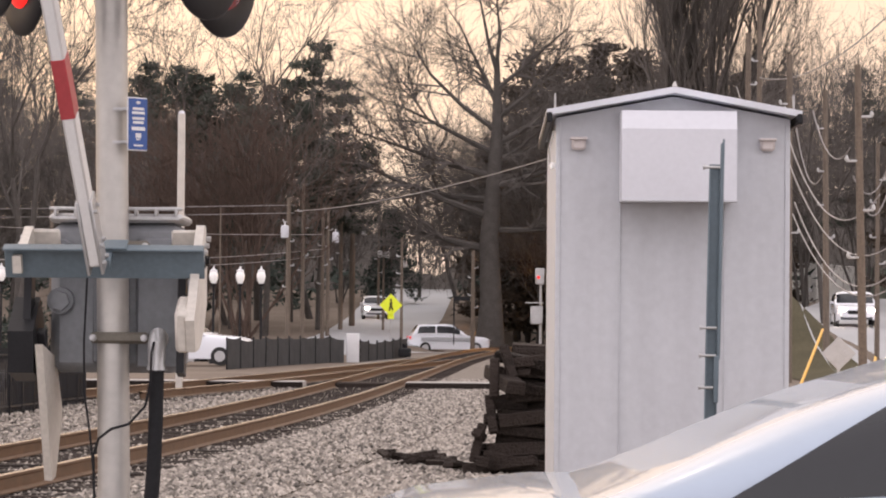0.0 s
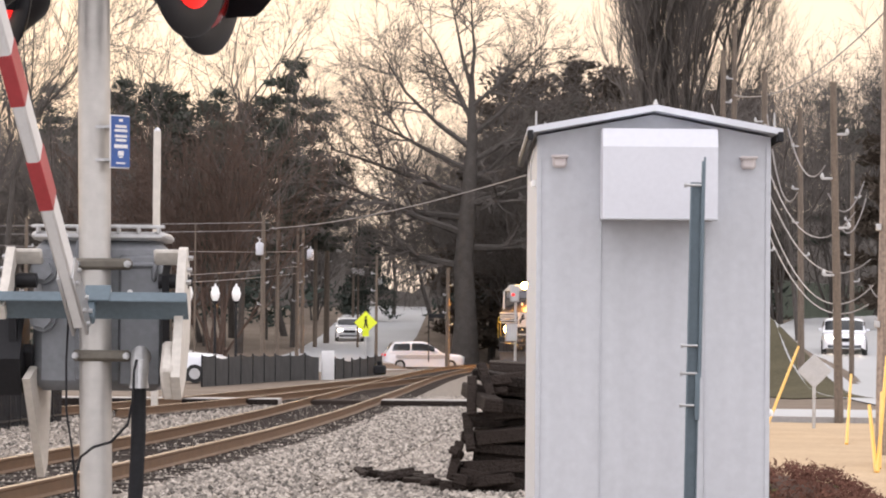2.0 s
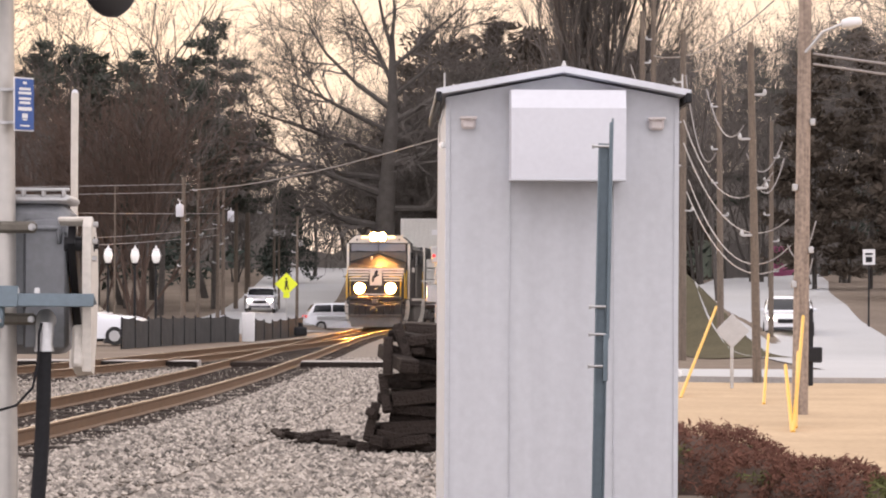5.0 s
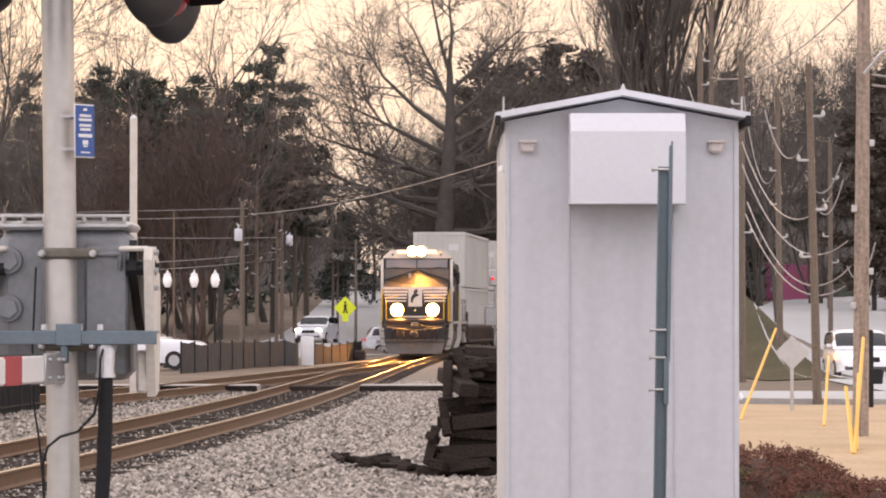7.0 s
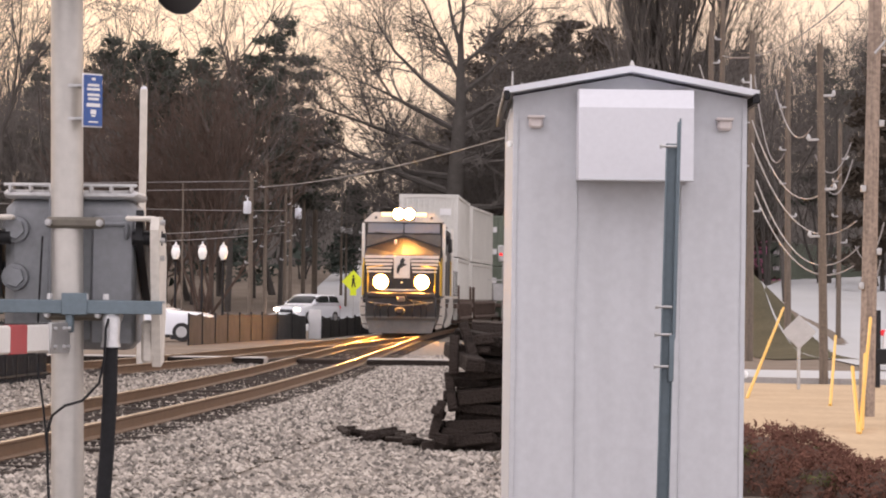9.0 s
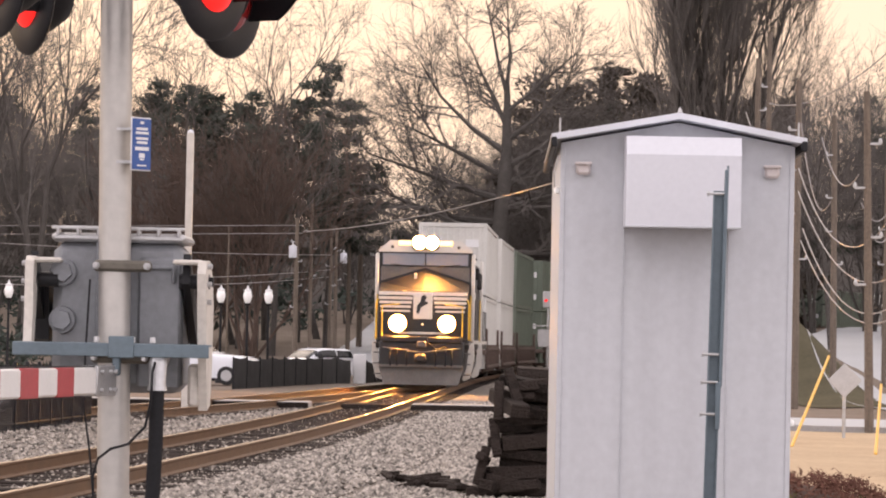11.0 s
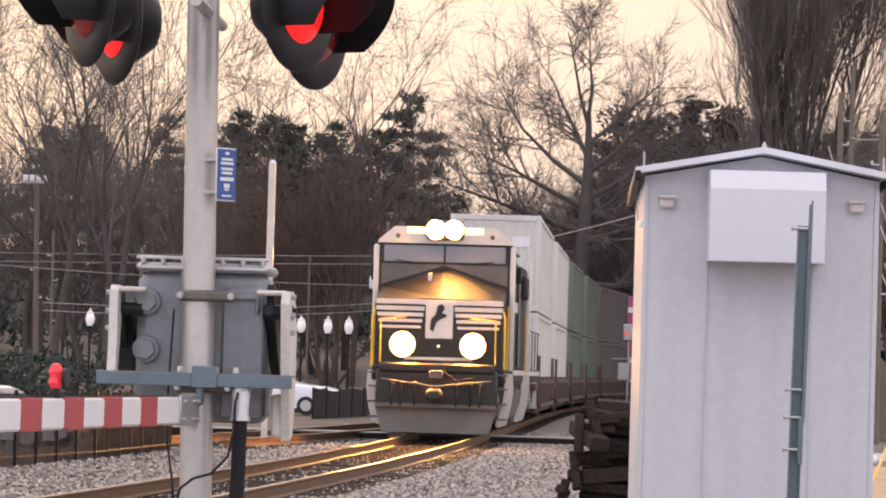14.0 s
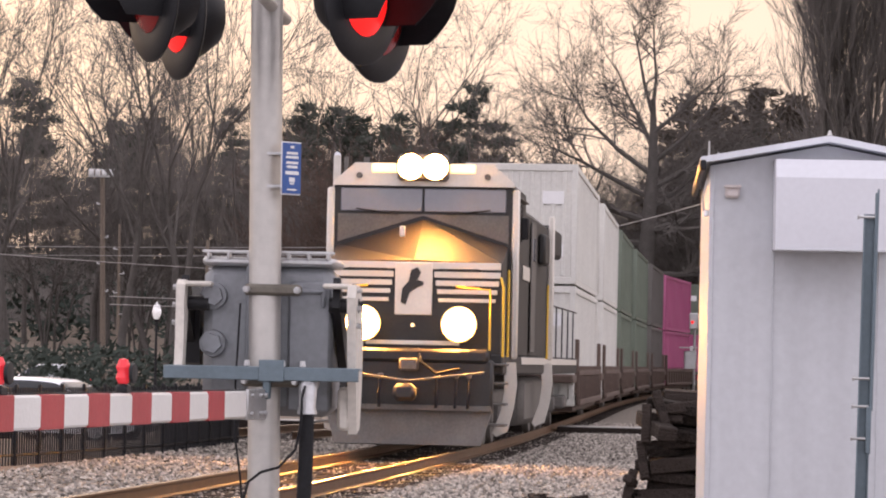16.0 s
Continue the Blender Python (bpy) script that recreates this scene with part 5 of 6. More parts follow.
def road_sign(name, x, y, h, face, material, label, turn=45, back=False):
    z = float(height(x, y))
    th = thing(name, label, "road sign", pose(x, y, z))
    part("post", MB().box((0, 0, h / 2), (.06, .05, h), .008), M["galv"], th)
    f = part("panel", MB().box((0, 0, 0), (face, .01, face), .012), material, th)
    f.matrix_basis = pose(0, -.04, h - face * .55, 0, turn, 0)
    return th


ped = road_sign("warning_sign", -4.55, 150, 3.0, .76, M["sign_yellow"], "fluorescent yellow diamond pedestrian warning sign on a post")
part("symbol", MB().prism([(-.1, -.25), (-.03, -.25), (.0, -.05), (.06, -.25), (.12, -.25), (.05, .02), (.07, .15), (.0, .2), (-.07, .12), (-.05, .02)], .012, pose(0, -.062, 2.58)), M["dark"], ped, "plain dark symbol", smooth=0)
part("symbol_top", MB().cyl((0, -.06, 2.83), (0, -.05, 2.83), .05, .05, 10), M["dark"], ped)
part("lower_plate", MB().box((0, -.04, 2.05), (.3, .01, .22), .006), M["sign_yellow"], ped)
road_sign("diamond_sign", 6.55, 60.5, 1.35, .46, M["galv"], "bare metal back of a diamond road sign", 45)
sn = thing("street_name_sign", "dark street name blade on a slim post", "road sign", pose(-1.95, 182, .1))
part("post", MB().box((0, 0, 1.5), (.07, .07, 3.0), .01), M["dark"], sn)
part("blade", MB().box((.45, 0, 2.6), (.9, .03, .22), .01), M["dark"], sn)
ls = thing("small_sign", "white speed sign on a dark post", "road sign", pose(19.3, 128, float(height(19.3, 128))))
part("post", MB().box((0, 0, 1.5), (.07, .07, 3.0), .01), M["dark"], ls)
part("panel", MB().box((0, -.04, 2.8), (.5, .012, .62), .02), M["white"], ls)
part("writing_bar", MB().box((0, -.05, 2.92), (.3, .006, .08), 0).box((0, -.05, 2.7), (.26, .006, .22), 0), M["dark"], ls)
rs = thing("mail_post", "black post with a small dark box beside the street", "post", pose(8.3, 62.5, -.22))
part("post", MB().box((0, 0, .75), (.09, .09, 1.5), .01), M["dark"], rs)
part("box", MB().box((.06, -.06, .60), (.30, .16, .30), .02), M["dark"], rs)
for z in (0,):
    hy = thing("marker_post", "white square marker board beside the siding", "post", pose(-5.3, 126, -.22))
    part("board", MB().box((0, 0, .55), (.5, .12, 1.15), .02), M["white"], hy)
sm = thing("railway_signal", "railway signal mast with small lit red lamps", "railway signal", pose(2.55, 158, -.25))
part("mast", MB().cyl((0, 0, 0), (0, 0, 4.3), .07, .06, 10), M["galv"], sm)
part("head", MB().box((-.05, -.1, 3.9), (.45, .3, .8), .05), M["galv"], sm)
part("platform", MB().box((-.3, -.05, 2.6), (.9, .6, .06), .01), M["galv"], sm)
part("relay_case", MB().box((-.2, -.1, 2.0), (.6, .3, .9), .04), M["galv"], sm)
part("red_lamp", MB().lathe([(0, 0), (.08, 0), (.06, .04), (0, .05)], pose(-.12, -.26, 3.85, 90), 12), M["lensred"], sm, "small red lamp")
sw_ = thing("switch_stand", "low dark switch machine beside the rails", "switch stand", pose(-3.6, 139, -.2))
part("case", MB().box((0, 0, .25), (.55, .5, .4), .06), M["dark"], sw_)
part("target", MB().cyl((.0, 0, .4), (0, 0, .62), .1, .12, 10), M["dark"], sw_)


# ---- fences ----
def silt_fence(line, h, label, material, slats=False):
    th = thing("fence", label, "fence", kind="")
    bar = MB().box((0, 0, 0), (.024, .024, h), 0).mesh("bar", material, 0)
    for i in range(len(line) - 1):
        (x0, y0), (x1, y1) = line[i], line[i + 1]
        n = max(1, int(math.hypot(x1 - x0, y1 - y0) / (1.0 if slats else 2.2)))
        rng = random.Random(i * 7 + n)
        for k in range(n):
            a, b = k / n, (k + 1) / n
            xa, ya, xb, yb = x0 + (x1 - x0) * a, y0 + (y1 - y0) * a, x0 + (x1 - x0) * b, y0 + (y1 - y0) * b
            za, zb = float(height(xa, ya)), float(height(xb, yb))
            part("post", MB().box((xa, ya - .03, za + h / 2), (.06, .05, h + .1), .008), M["dark"], th)
            if slats:
                for j in range(1, 10):
                    u = j / 10
                    o = new("bar", bar)
                    o.parent = th
                    o.matrix_basis = pose(xa + (xb - xa) * u, ya + (yb - ya) * u, za + h / 2)
                for zz in (.15, h - .12):
                    part("rail", MB().cyl((xa, ya, za + zz), (xb, yb, zb + zz), .02, .02, 5), material, th)
            else:
                h0, h1 = h + rng.uniform(-.08, .05), h + rng.uniform(-.08, .05)
                bow = rng.uniform(-.05, .05)
                xm_, ym_ = (xa + xb) / 2 + bow, (ya + yb) / 2
                v = []
                for yy in (0, .02):
                    v += [(xa, ya + yy, za - .05), (xm_, ym_ + yy, (za + zb) / 2 - .05), (xb, yb + yy, zb - .05), (xa, ya + yy, za + h0), (xm_, ym_ + yy, (za + zb) / 2 + (h0 + h1) / 2 - .05), (xb, yb + yy, zb + h1)]
                part("cloth", MB().add(v, [(0, 1, 4, 3), (1, 2, 5, 4), (6, 9, 10, 7), (7, 10, 11, 8), (3, 4, 10, 9), (4, 5, 11, 10)]), material, th)
    return th


silt_fence([(-8.45, 104), (-6.9, 118), (-5.65, 126)], 1.0, "black cloth construction fence on stakes", M["fence"])
silt_fence([(-5.1, 128), (-3.6, 143)], .95, "black cloth construction fence on stakes", M["fence"])
silt_fence([(-13.5, 31), (-10.6, 39), (-9.0, 46), (-7.9, 53), (-7.5, 60)], 1.12, "black iron picket fence beside the car park", M["dark"], True)


# ---- trees ----
def grow_tree(rng, wood, twig, p, d, length, r, depth, maxd, up=.12, spread=38, kids=(5, 7)):
    """One branch as a bent taper, then its side branches."""
    segs = 4 if depth == 0 else 3
    pts, rad = [p], [r]
    q, dd = Vector(p), Vector(d)
    for i in range(segs):
        dd = (dd + Vector((rng.gauss(0, .16), rng.gauss(0, .16), rng.gauss(0, .10) + up * .4))).normalized()
        q = q + dd * (length / segs)
        pts.append(tuple(q))
        rad.append(r * (1 - .80 * (i + 1) / segs))
    mb = wood if depth < 2 else twig
    n = (9, 6, 4, 3, 3)[min(depth, 4)]
    for i in range(segs):
        mb.cyl(pts[i], pts[i + 1], rad[i], rad[i + 1], n, cap=False)
    if depth >= maxd:
        return
    k = rng.randint(*kids)
    for j in range(k):
        t = rng.uniform(.3 if depth == 0 else .15, 1.0)
        i = min(segs - 1, int(t * segs))
        fr = t * segs - i
        base = Vector(pts[i]).lerp(Vector(pts[i + 1]), fr)
        dirn = (Vector(pts[i + 1]) - Vector(pts[i])).normalized()
        ax = dirn.orthogonal().normalized()
        ax.rotate(Matrix.Rotation(rng.uniform(0, 6.283), 3, dirn))
        nd = dirn.copy()
        nd.rotate(Matrix.Rotation(radians(rng.uniform(spread * .6, spread * 1.4)), 3, ax))
        grow_tree(rng, wood, twig, tuple(base), nd, length * rng.uniform(.42, .66), max(.014, rad[i] * .58), depth + 1, maxd, up, spread, kids)


def bare_tree(seed, h, r=.22, spread=38, up=.15, maxd=4, kids=(5, 6), fork=1, label="tall bare winter tree with fine brown twigs", splay=.15, base=.25):
    rng = random.Random(seed)
    th = thing("bare_tree", label, "tree", group="bare trees")
    wood, twig = MB(), MB()
    for k in range(fork):
        d = Vector((rng.gauss(0, splay if fork > 1 else .05), rng.gauss(0, .05), 1)).normalized()
        grow_tree(rng, wood, twig, (rng.gauss(0, base) * (fork > 1), rng.gauss(0, base) * (fork > 1), -.4), d, h * .78, r, 0, maxd, up, spread, kids)
    part("trunk", wood, M["bark"], th, "grey-brown trunk and limbs")
    part("crown", twig, M["twig"], th, "bare twigs", smooth=0)
    return th


def oak_tree(seed):
    """A heavy upright trunk with long level limbs that droop and turn up at their ends."""
    rng = random.Random(seed)
    th = thing("oak_tree", "broad old oak with a heavy trunk and bare spreading limbs", "tree")
    wood, twig = MB(), MB()
    pts = [(0, 0, -.4), (.05, 0, 3), (-.1, 0, 6.5), (.15, 0, 10), (.35, .1, 14), (.3, .1, 18)]
    rad = [1.0, .70, .60, .50, .34, .14]
    for k in range(5):
        wood.cyl(pts[k], pts[k + 1], rad[k], rad[k + 1], 12, cap=False)
    limbs = [(6.2, 175, .02, 6.0), (7.4, 20, .05, 5.0), (8.2, 188, .10, 9.0), (9.2, 165, .22, 9.5), (10.0, -15, .15, 7.0), (10.6, 195, .35, 9.0), (11.4, 60, .4, 6.5), (12.0, 150, .5, 8.5), (12.6, 10, .45, 7.0), (13.4, 200, .7, 8.0), (14.2, -40, .7, 6.5), (15.0, 120, .9, 7.0), (16.0, 30, 1.1, 6.0), (17.0, 210, 1.3, 6.0), (17.8, 100, 2.5, 5.0)]
    for z, a, rise, length in limbs:
        c = math.radians(a)
        x = float(np.interp(z, [p[2] for p in pts], [p[0] for p in pts]))
        d = Vector((math.cos(c), math.sin(c) * .6, rise)).normalized()
        grow_tree(rng, wood, twig, (x, 0, z), d, length, float(np.interp(z, [6, 18], [.27, .13])), 1, 4, .10, 44, (8, 9))
    part("trunk", wood, M["bark"], th, "grey-brown trunk and limbs")
    part("crown", twig, M["twig"], th, "bare twigs", smooth=0)
    return th


def needle_clump(rng, mb, c, r, n):
    for _ in range(n):
        a, e = rng.uniform(0, 6.283), rng.uniform(-.5, 1.1)
        d = Vector((math.cos(a) * math.cos(e), math.sin(a) * math.cos(e), math.sin(e)))
        o = Vector(c) + Vector((rng.gauss(0, r * .55), rng.gauss(0, r * .55), rng.gauss(0, r * .30)))
        s = d.orthogonal().normalized() * r * rng.uniform(.10, .24)
        L = r * rng.uniform(.5, 1.0)
        mb.add([o - s, o + s, o + d * L], [(0, 1, 2)])


def pine(seed, h, bare=.45, label="tall dark pine with layered tufted boughs", tuft=1.0, leaf_mat="needle"):
    rng = random.Random(seed)
    th = thing("pine_tree", label, "tree", group="pines")
    wood, leaf = MB(), MB()
    pts = [(rng.gauss(0, .06) * k, rng.gauss(0, .06) * k, -.3 + h * k / 6) for k in range(7)]
    for k in range(6):
        wood.cyl(pts[k], pts[k + 1], .2 * (1 - k / 6.6), .2 * (1 - (k + 1) / 6.6), 8, cap=False)
    n = int(h * 3.0)
    for k in range(n):
        t = bare + (1 - bare) * (k + rng.random()) / n
        i = min(5, int(t * 6))
        base = Vector(pts[i]).lerp(Vector(pts[i + 1]), t * 6 - i)
        L = (h * .21) * (1 - ((t - bare) / (1 - bare)) ** 1.6 * .78) * rng.uniform(.55, 1.15)
        a = rng.uniform(0, 6.283)
        d = Vector((math.cos(a), math.sin(a), rng.uniform(-.12, .35))).normalized()
        tip = base + d * L
        wood.cyl(tuple(base), tuple(tip), .035, .012, 4, cap=False)
        m = max(2, int(L / .42))
        for j in range(m):
            c = base.lerp(tip, .35 + .7 * (j + rng.random() * .6) / m)
            needle_clump(rng, leaf, tuple(c + Vector((rng.gauss(0, .12), rng.gauss(0, .12), .1))), rng.uniform(.34, .62) * tuft, 34)
    part("trunk", wood, M["bark"], th, "dark pine trunk")
    part("crown", leaf, M[leaf_mat], th, "tufts of dark needles" if leaf_mat == "needle" else "dusky brown leaf tufts", smooth=0)
    return th


def cedar(seed, h, w):
    rng = random.Random(seed)
    th = thing("cedar_tree", "dark conical evergreen tree", "tree")
    wood, leaf = MB(), MB()
    wood.cyl((0, 0, -.3), (0, 0, h * .9), .12, .02, 7)
    for _ in range(int(240)):
        t = rng.random() ** .8
        r = w * (1 - t) * rng.uniform(.5, 1.05) + .1
        a = rng.uniform(0, 6.283)
        needle_clump(rng, leaf, (r * math.cos(a), r * math.sin(a), h * (.06 + .94 * t)), .45, 22)
    part("trunk", wood, M["bark"], th)
    part("crown", leaf, M["cedar"], th, "dense dark green foliage", smooth=0)
    return th


def brown_tree(seed, h, w):
    """A round-headed tree that kept its russet twigs."""
    rng = random.Random(seed)
    th = thing("russet_tree", "dense russet-brown winter tree", "tree")
    wood, twig = MB(), MB()
    for _ in range(9):
        grow_tree(rng, wood, twig, (rng.gauss(0, .4), rng.gauss(0, .4), -.3), Vector((rng.gauss(0, .22), rng.gauss(0, .2), 1)).normalized(), h * rng.uniform(.7, .95), .09, 0, 3, .2, 26, (6, 8))
    part("trunk", wood, M["brush"], th)
    part("crown", twig, M["brush"], th, "dense russet twigs", smooth=0)
    return th


def place(proto, x, y, s=1.0, turn=0.0, first=False, lift=0.0):
    m = Matrix.Translation((x, y, float(height(x, y)) - .1 + lift)) @ Euler((0, 0, radians(turn))).to_matrix().to_4x4()
    if first:
        proto.matrix_world = m
        proto.scale = (s, s, s)
        return proto
    c = copy_thing(proto, m)
    c.scale = (s, s, s)
    return c


def woods():
    bares = [bare_tree(21, 21, .24, 36, .16, 4, (4, 5)), bare_tree(22, 22, .26, 42, .10, 4, (4, 6)), bare_tree(23, 21, .22, 32, .20, 4, (4, 5)), bare_tree(24, 17, .15, 28, .25, 3, (6, 8), fork=3)]
    pines = [pine(31, 19, .40), pine(32, 18, .5), pine(33, 20, .34), pine(34, 18.5, .10, "dense dusky brown tree with boughs down to the ground", 1.45, "dusky")]
    # (kind, x, y, scale, turn)
    plan = [
        ("b", 0, -30.5, 205, .95, 10), ("b", 1, -26.5, 200, .88, 60), ("b", 2, -23.5, 180, .80, 120), ("b", 0, -35.5, 210, 1.05, 200), ("b", 2, -40, 200, 1.0, 250), ("b", 1, -46, 205, 1.0, 15),
        ("b", 2, -13.2, 190, .97, 30), ("b", 0, -16.6, 205, .94, 140), ("b", 1, -5.4, 250, .62, 10), ("b", 0, -2.2, 240, .75, 80), ("b", 1, 3.6, 215, .80, 160),
        ("b", 1, -31, 230, 1.0, 90), ("b", 2, -21.0, 215, 1.0, 180), ("b", 0, -52, 215, 1.1, 33), ("b", 3, 12.6, 170, .78, 20), ("b", 1, 17.5, 190, .66, 70),
        ("b", 2, 21.0, 175, .60, 10), ("b", 0, 24.5, 185, .66, 150), ("b", 3, 27.5, 165, .8, 240), ("b", 1, 31.0, 180, .85, 310), ("b", 2, 35, 175, 1.0, 45), ("b", 0, 40, 190, 1.1, 100), ("b", 3, 19.0, 210, .9, 80),
        ("b", 2, 13.2, 150, .62, 200), ("b", 1, 15.2, 146, .55, 120),
        ("b", 0, -11.8, 215, 1.08, 75), ("b", 1, -15.2, 212, 1.0, 210), ("b", 2, -19.0, 200, .98, 330), ("b", 0, -28.8, 190, .95, 111), ("b", 1, -33.4, 195, 1.0, 222), ("b", 2, -24.6, 210, 1.12, 20),
        ("p", 2, -14.6, 196, .80, 40), ("p", 0, -17.6, 198, .84, 310), ("p", 2, -21.0, 202, .84, 10), ("p", 1, -24.8, 206, .80, 80), ("p", 0, -32.5, 208, .84, 150),
        ("p", 0, 4.2, 218, .86, 33), ("p", 2, 7.2, 216, .90, 133), ("p", 1, 9.8, 214, .92, 233), ("p", 2, 12.4, 222, .95, 303), ("p", 1, 2.6, 228, .80, 66),
        ("p", 0, -19.4, 205, .88, 0), ("p", 1, -16.0, 200, .86, 50), ("p", 2, -10.6, 200, .90, 100), ("p", 1, -12.9, 210, .90, 150), ("p", 0, -22.9, 212, .86, 200), ("p", 2, -28.0, 220, .85, 30), ("p", 1, -37.5, 225, .9, 70),
        ("p", 0, 5.6, 235, .98, 20), ("p", 1, 9.0, 240, 1.0, 60), ("p", 2, 25.0, 215, .78, 15), ("p", 0, 29.0, 225, .85, 99), ("p", 1, 33.5, 230, 1.0, 140), ("p", 2, 14.0, 245, 1.0, 0), ("p", 0, -43.5, 225, 1.0, 10),
        ("p", 1, 38, 225, 1.05, 0), ("p", 2, 21.5, 240, .95, 0), ("p", 0, 18, 248, .95, 70),
        ("p", 3, 1.8, 214, 0.95, 0), ("p", 3, 3.4, 218, 1.08, 70), ("p", 3, 5.0, 213, 1.02, 140), ("p", 3, 6.8, 219, 1.12, 210), ("p", 3, 8.5, 214, 1.04, 280), ("p", 3, 10.4, 218, 1.10, 350), ("p", 3, 12.2, 213, 1.02, 35), ("p", 3, 14.2, 219, 1.09, 105), ("p", 3, 16.4, 214, 0.99, 175), ("p", 3, 18.8, 220, 1.01, 245), ("p", 3, 24.5, 152, .66, 40), ("p", 3, 27.5, 147, .72, 120), ("p", 3, 31, 154, .8, 200), ("p", 3, 22.5, 168, .68, 300), ("p", 3, 26.0, 172, .75, 10),
    ]
    used = set()
    for kind, k, x, y, s, turn in plan:
        proto = (bares if kind == "b" else pines)[k]
        place(proto, x, y, s, turn, (kind, k) not in used)
        used.add((kind, k))
    place(oak_tree(57), .1, 196, 1.0, 0, True)
    big = bare_tree(52, 25, .34, 25, .42, 4, (8, 9), 5, "large many-stemmed bare tree with dense upright twigs", .05, .5)
    place(big, 9.5, 150, 1.0, 0, True).scale = (.62, .85, .98)
    old = [bare_tree(81, 18, .26, 34, .16, 4, (5, 6), 1, "dark bare tree with a tall crooked trunk"), bare_tree(82, 17.5, .24, 30, .2, 4, (4, 6), 2, "dark bare tree forking low into two trunks", .22)]
    for k, x, y, s, turn in ((0, -24.4, 150, 1.0, 20), (1, -21.6, 148, .98, 0), (1, -30.5, 152, 1.0, 160)):
        place(old[k], x, y, s, turn, (k, x) in ((0, -24.4), (1, -21.6)))
    near_r = bare_tree(53, 15, .3, 48, .05, 4, (6, 7), 1, "bare tree with long drooping dark branches")
    place(near_r, 20.5, 112, 1.0, 0, True)
    place(cedar(61, 7.0, 2.2), -7.2, 238, 1.0, 0, True)
    place(cedar(62, 7.6, 2.6), 1.5, 232, 1.0, 0, True)
    place(brown_tree(71, 11.5, 3), -13.2, 172, 1.0, 0, True)
    rt = brown_tree(72, 9.0, 3)
    place(rt, -16.6, 176, 1.0, 50, True)
    bt = bare_tree(73, 15, .10, 44, .12, 3, (7, 9), 7, "dense brown thicket tree with fine winter twigs")
    place(bt, 5.0, 209, .95, 0, True)
    for x, y, s, a in ((8.4, 205, 1.0, 60), (11.0, 200, .95, 120), (2.4, 222, 1.05, 200), (3.8, 206, .9, 300), (14.5, 206, 1.0, 10), (-20.5, 190, .8, 40), (-25.5, 195, .85, 100), (-30.5, 192, .85, 180), (18.0, 185, .85, 70), (22.5, 195, .95, 160), (28.0, 195, .95, 250), (-37, 200, .9, 20), (33.5, 200, 1.0, 300), (-1.2, 226, .72, 15), (.6, 221, .8, 95), (-1.0, 266, .8, 260), (-11.0, 240, .62, 330)):
        place(bt, x, y, s, a)


SKY_X = [-90, -55, -40, -32, -25, -17.3, -13, -10, -7.4, -3.6, -.8, 3, 5, 9, 13, 19, 24, 31, 38, 60, 95]
SKY_Z = [19, 19, 18.5, 18, 20, 20.5, 19.5, 14.5, 10.0, 10.4, 15.5, 20, 22, 23, 23.5, 23, 22.5, 23, 24, 24, 23]


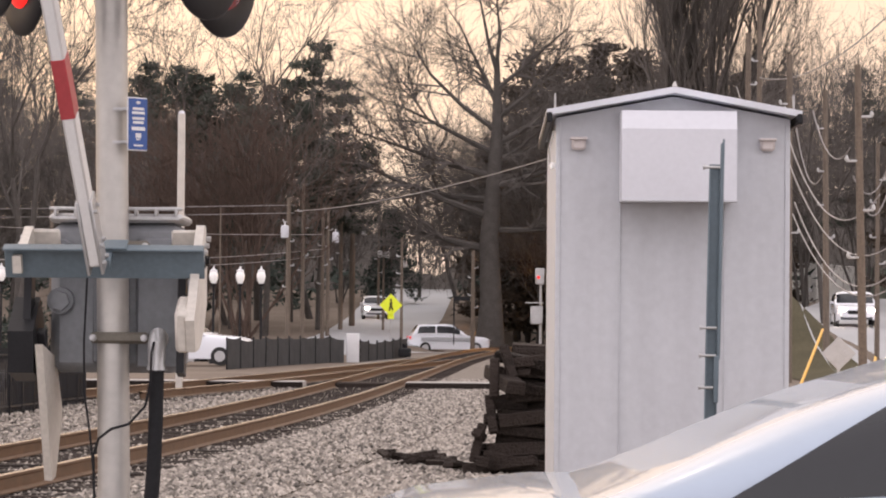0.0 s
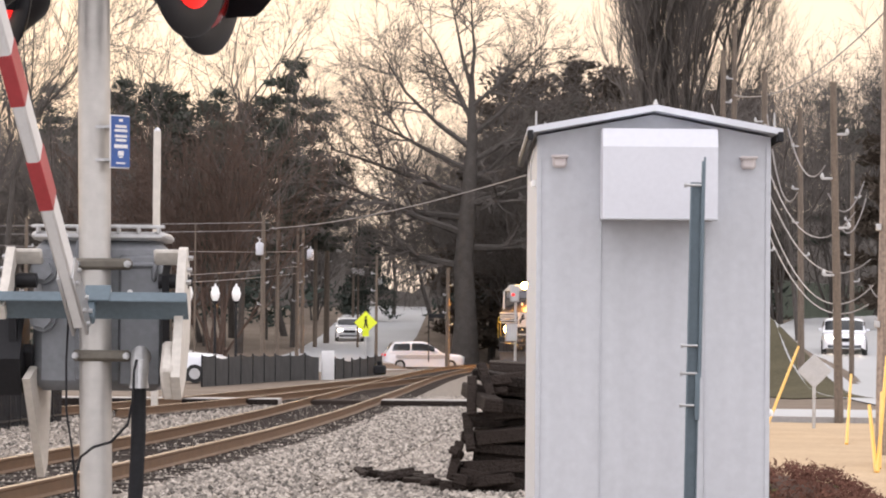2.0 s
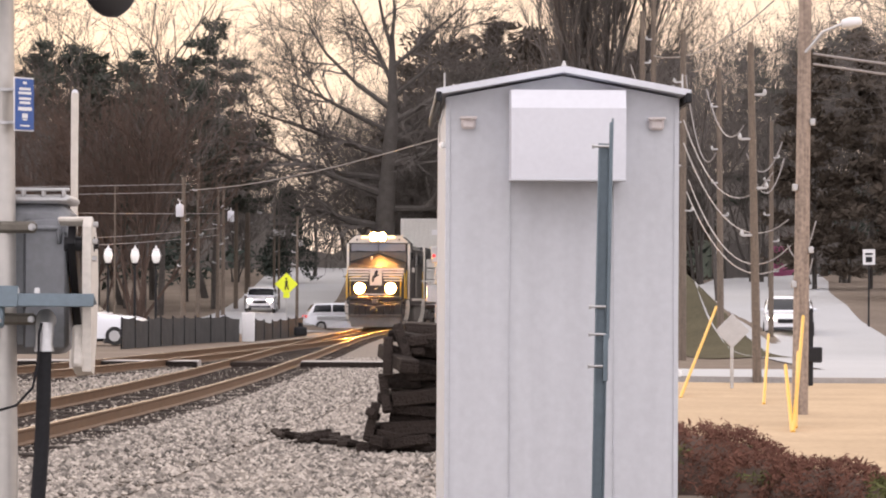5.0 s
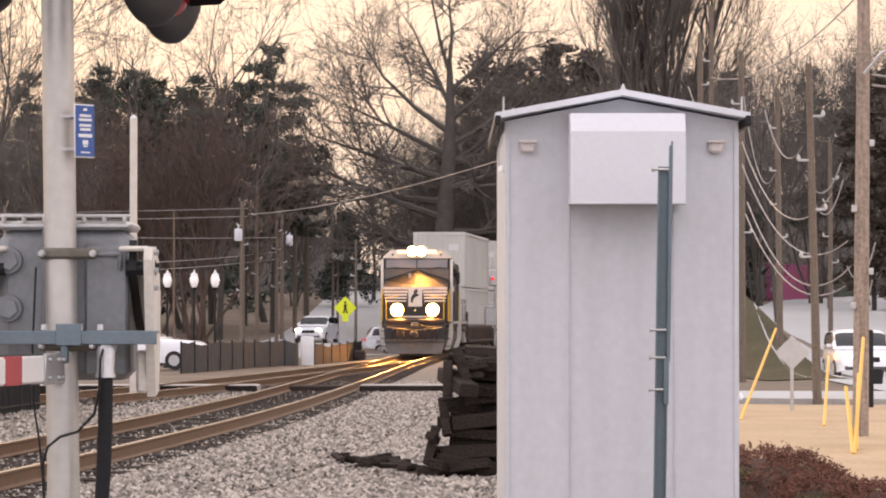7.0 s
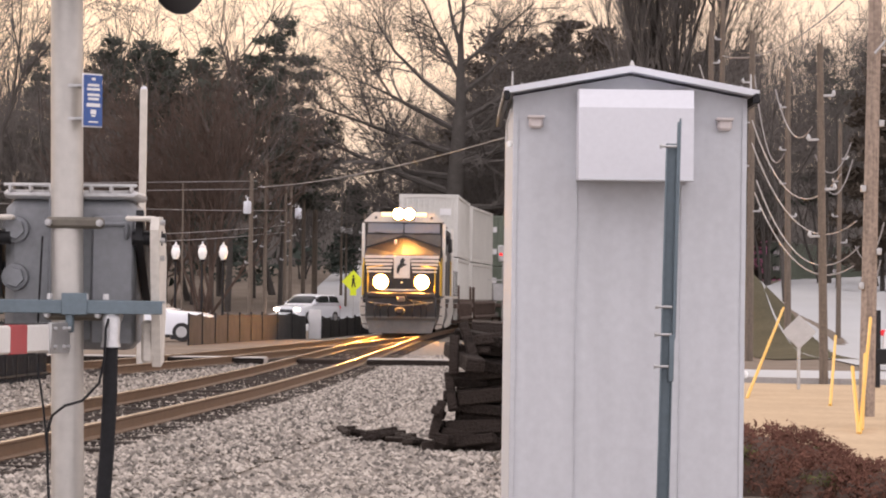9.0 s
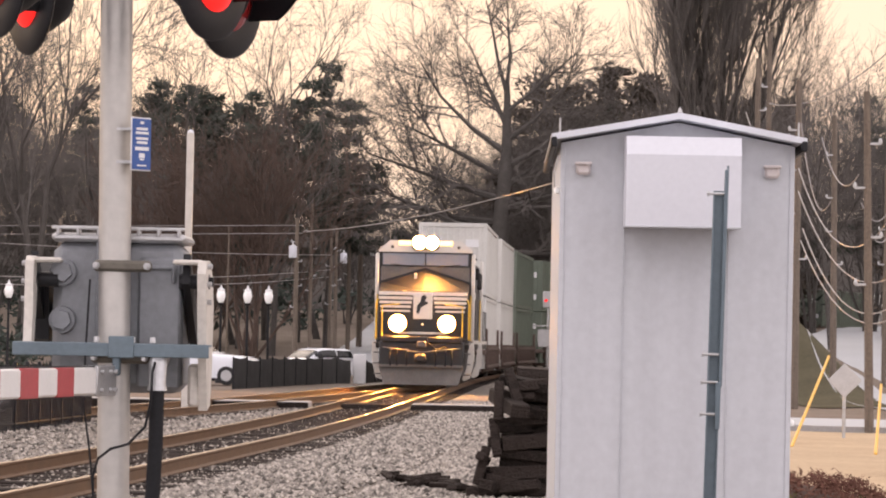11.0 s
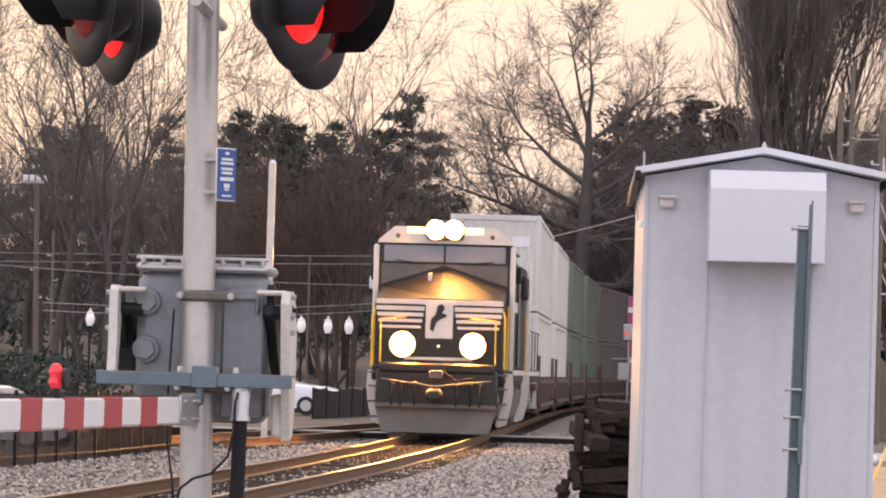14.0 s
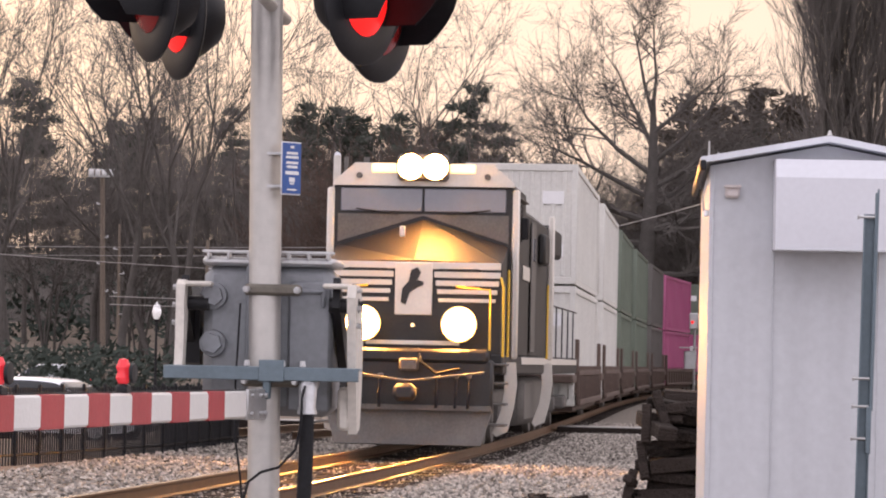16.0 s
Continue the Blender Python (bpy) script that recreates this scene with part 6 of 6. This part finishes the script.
def far_woods():
    """The dense wood behind: a bumpy hillside of undergrowth and a thicket of thin stems."""
    rng = np.random.RandomState(5)
    mb = MB()
    xs = np.arange(-110, 121, 1.2)
    rows = 9
    for j in range(rows):
        t = j / (rows - 1)
        for x in xs:
            top = float(np.interp(x, SKY_X, SKY_Z)) * .58
            bump = noise.noise((x * .35, j * .9, 1.0)) * 1.6 + noise.noise((x * 1.1, j * 2.1, 4.0)) * .8
            mb.v.append((x, 268 + 26 * t + bump * 1.5, 3.2 + (top - 3.2) * t ** .8 + bump * (.3 + .7 * t)))
    n = len(xs)
    mb.f = [(j * n + i, j * n + i + 1, (j + 1) * n + i + 1, (j + 1) * n + i) for j in range(rows - 1) for i in range(n - 1)]
    tagged(part("wooded_hillside", mb, M["bark"], smooth=0), "dark brown wooded hillside behind the tracks", "woods", kind="structure")
    V, F = [], []
    N = 110000
    x = rng.uniform(-75, 85, N)
    top = np.interp(x, SKY_X, SKY_Z)
    y = rng.uniform(236, 284, N)
    keep = (np.abs(x - (-6)) > 4.2) | (y > 262)
    x, y, top = x[keep], y[keep], top[keep]
    N = len(x)
    z = 3.5 + (top * (y / 290) - 3.0) * rng.rand(N) ** .75 * (1 + .10 * np.sin(x * 1.7) + .06 * np.sin(x * 4.1))
    L = rng.uniform(.5, 1.9, N)
    a = rng.uniform(0, 6.28, N)
    e = rng.uniform(.3, 1.5, N)
    D_ = np.stack([np.cos(a) * np.cos(e), np.sin(a) * np.cos(e), np.sin(e)], 1)
    S_ = np.stack([-np.sin(a), np.cos(a), 0 * a], 1) * rng.uniform(.02, .06, N)[:, None]
    P_ = np.stack([x, y, z], 1)
    V = np.stack([P_ - S_, P_ + S_, P_ + D_ * L[:, None]], 1).reshape(-1, 3)
    F = np.arange(3 * N).reshape(-1, 3)
    me = bpy.data.meshes.new("thicket")
    me.from_pydata(V.tolist(), [], F.tolist())
    me.materials.append(M["twig"])
    tagged(new("thicket", me), "thicket of thin bare stems and twigs on the hillside", "woods", kind="stuff")
    # dark evergreen undergrowth
    r2 = random.Random(9)
    mb = MB()
    for _ in range(900):
        x = r2.uniform(-60, 70)
        y = r2.uniform(225, 262)
        if abs(x + 6.2) < 4.5 or (x > 20 and x < 36 and y < 270 and abs(x - np.interp(y, [200, 262], [24, 31.4])) < 5):
            continue
        z = float(height(x, y))
        needle_clump(r2, mb, (x, y, z + r2.random() ** 1.5 * 7), r2.uniform(.6, 1.2), 16)
    tagged(part("undergrowth", mb, M["cedar"], smooth=0), "dark evergreen undergrowth below the bare trees", "shrubs", kind="stuff")
    mb = MB()
    for _ in range(700):
        x = r2.choice((r2.uniform(-30, -14), r2.uniform(-30, -9)))
        y = r2.uniform(122, 150)
        if y > 138 and x < -9:
            y -= 16
        z = float(height(x, y))
        needle_clump(r2, mb, (x - 6, y, z + r2.random() * 1.9), r2.uniform(.25, .5), 14)
    tagged(part("hedge", mb, M["cedar"], smooth=0), "dark clipped hedge behind the car park", "hedge", kind="stuff")


def shrub(seed, x, y, rx, ry, h, green):
    """A low clipped mound: a twiggy core under a coat of small leaves."""
    rng = random.Random(seed)
    th = thing("shrub", "low rounded shrub with reddish winter leaves and some green", "shrub", pose(x, y, -.24), group="shrubs beside the lawn")
    n, m = 18, 7
    v = [(0, 0, h * .9)]
    for j in range(1, m + 1):
        e = math.pi / 2 * (1 - j / m)
        for i in range(n):
            a = 2 * math.pi * i / n
            k = .88 + .12 * noise.noise((math.cos(a) * 2 + seed, math.sin(a) * 2, e * 2))
            v.append((rx * k * math.cos(a) * math.cos(e) ** .7, ry * k * math.sin(a) * math.cos(e) ** .7, h * .9 * k * math.sin(e)))
    f = [(0, 1 + i, 1 + (i + 1) % n) for i in range(n)]
    f += [(1 + j * n + i, 1 + (j + 1) * n + i, 1 + (j + 1) * n + (i + 1) % n, 1 + j * n + (i + 1) % n) for j in range(m - 1) for i in range(n)]
    part("core", MB().add(v, f), M["brush"], th, "dense brown twigs")
    red, grn = MB(), MB()
    for _ in range(int(1500 * rx * ry / .5)):
        a, e = rng.uniform(0, 6.283), math.asin(rng.random() ** .8)
        k = .94 + .16 * noise.noise((math.cos(a) * 3 + seed, math.sin(a) * 3, e * 3)) + rng.gauss(0, .03)
        c = (rx * k * math.cos(a) * math.cos(e) ** .7, ry * k * math.sin(a) * math.cos(e) ** .7, h * k * math.sin(e) + .02)
        patch = noise.noise((c[0] * 2.2 + seed, c[1] * 1.5, c[2] * 3)) > .25 - green and c[2] < h * .72
        needle_clump(rng, grn if patch else red, c, rng.uniform(.035, .06), 7)
    part("foliage", red, M["redleaf"], th, "small reddish-brown leaves", smooth=0)
    part("green_shoots", grn, M["greenleaf"], th, "patches of yellow-green leaves", smooth=0)


shrub(3, 2.62, 27.6, .95, .75, .56, .02)
shrub(5, 3.12, 26.2, .50, .50, .40, .18)
shrub(8, 3.55, 25.7, .55, .55, .36, -.10)
shrub(11, 4.5, 25.9, .60, .55, .30, -.05)
woods()
far_woods()


# ---- what moves ----
def motions():
    arm_rows = [(0, 66), (0.75, 58.5), (1.5, 51), (2.5, 42.0), (3.5, 33.0), (4.2, 27.0), (5.0, 15.0), (5.6, 5.0), (6.0, .8), (6.3, 0), (16, 0)]
    walk(gate_arm, [(t, pose(*GATE_SHAFT, -a)) for t, a in arm_rows])
    # distance of the locomotive's front along the line of sight
    times = [0, 3.5, 7, 11, 12.5, 14.5, 16]
    dist = [206.5, 173, 139.3, 99.9, 84.2, 64.6, 50.5]
    for ob, s0, length, off, lift in train:
        rows = []
        for k in range(17):
            s = float(np.interp(np.interp(k, times, dist), ty_fine, ts_fine)) + s0
            (xa, ya), (xb, yb) = track_at(s + 2.2), track_at(s + length - 2.2)
            ang = math.degrees(math.atan2(-(xb - xa), yb - ya))
            u = Vector((xb - xa, yb - ya, 0)).normalized()
            p = Vector((xa, ya, 0)) - u * 2.2 + u * off
            rows.append((k, pose(p.x, p.y, lift, 0, 0, ang)))
        walk(ob, rows)
    z = lambda x, y: float(height(x, y)) + .04
    rows = []
    for t, x, y, a in ((0, 16.2, 142, -3), (2, 15.95, 135, -6), (3.5, 15.7, 129, -8), (4.2, 15.35, 125, -8), (6.3, 14.3, 110, -4), (7, 13.3, 101, 0), (8.2, 13.6, 88, 30), (9.5, 17, 76, 70), (11, 26, 71, 88), (16, 60, 70, 88)):
        rows.append((t, pose(x, y, z(x, y), 0, 0, a)))
    walk(side_car, rows)
    rows = []
    for t, x, y, a in ((0, -7.45, 214, 4), (2, -7.3, 207, 2), (4, -7.55, 198, 0), (6.3, -7.4, 188, -4), (7, -7.7, 184, -10), (8.2, -8.3, 177, -22), (10.4, -9.9, 161, -35), (11.4, -11.2, 154, -50), (12.5, -14, 150.5, -68), (16, -30, 147, -80)):
        rows.append((t, pose(x, y, z(x, y), 0, 0, a)))
    walk(hill_car, rows)
    rows = []
    for t in (0, .5, 1, 2, 16):
        x = .15 + 4.75 * .88 + .3 + 2.75 * min(t, 2.0) + (.0 if t <= 2 else 4.0 * (t - 2))
        rows.append((t, pose(x - .3, 8.0, -.04, 0, 0, 90)))
    walk(near_car, rows)


motions()
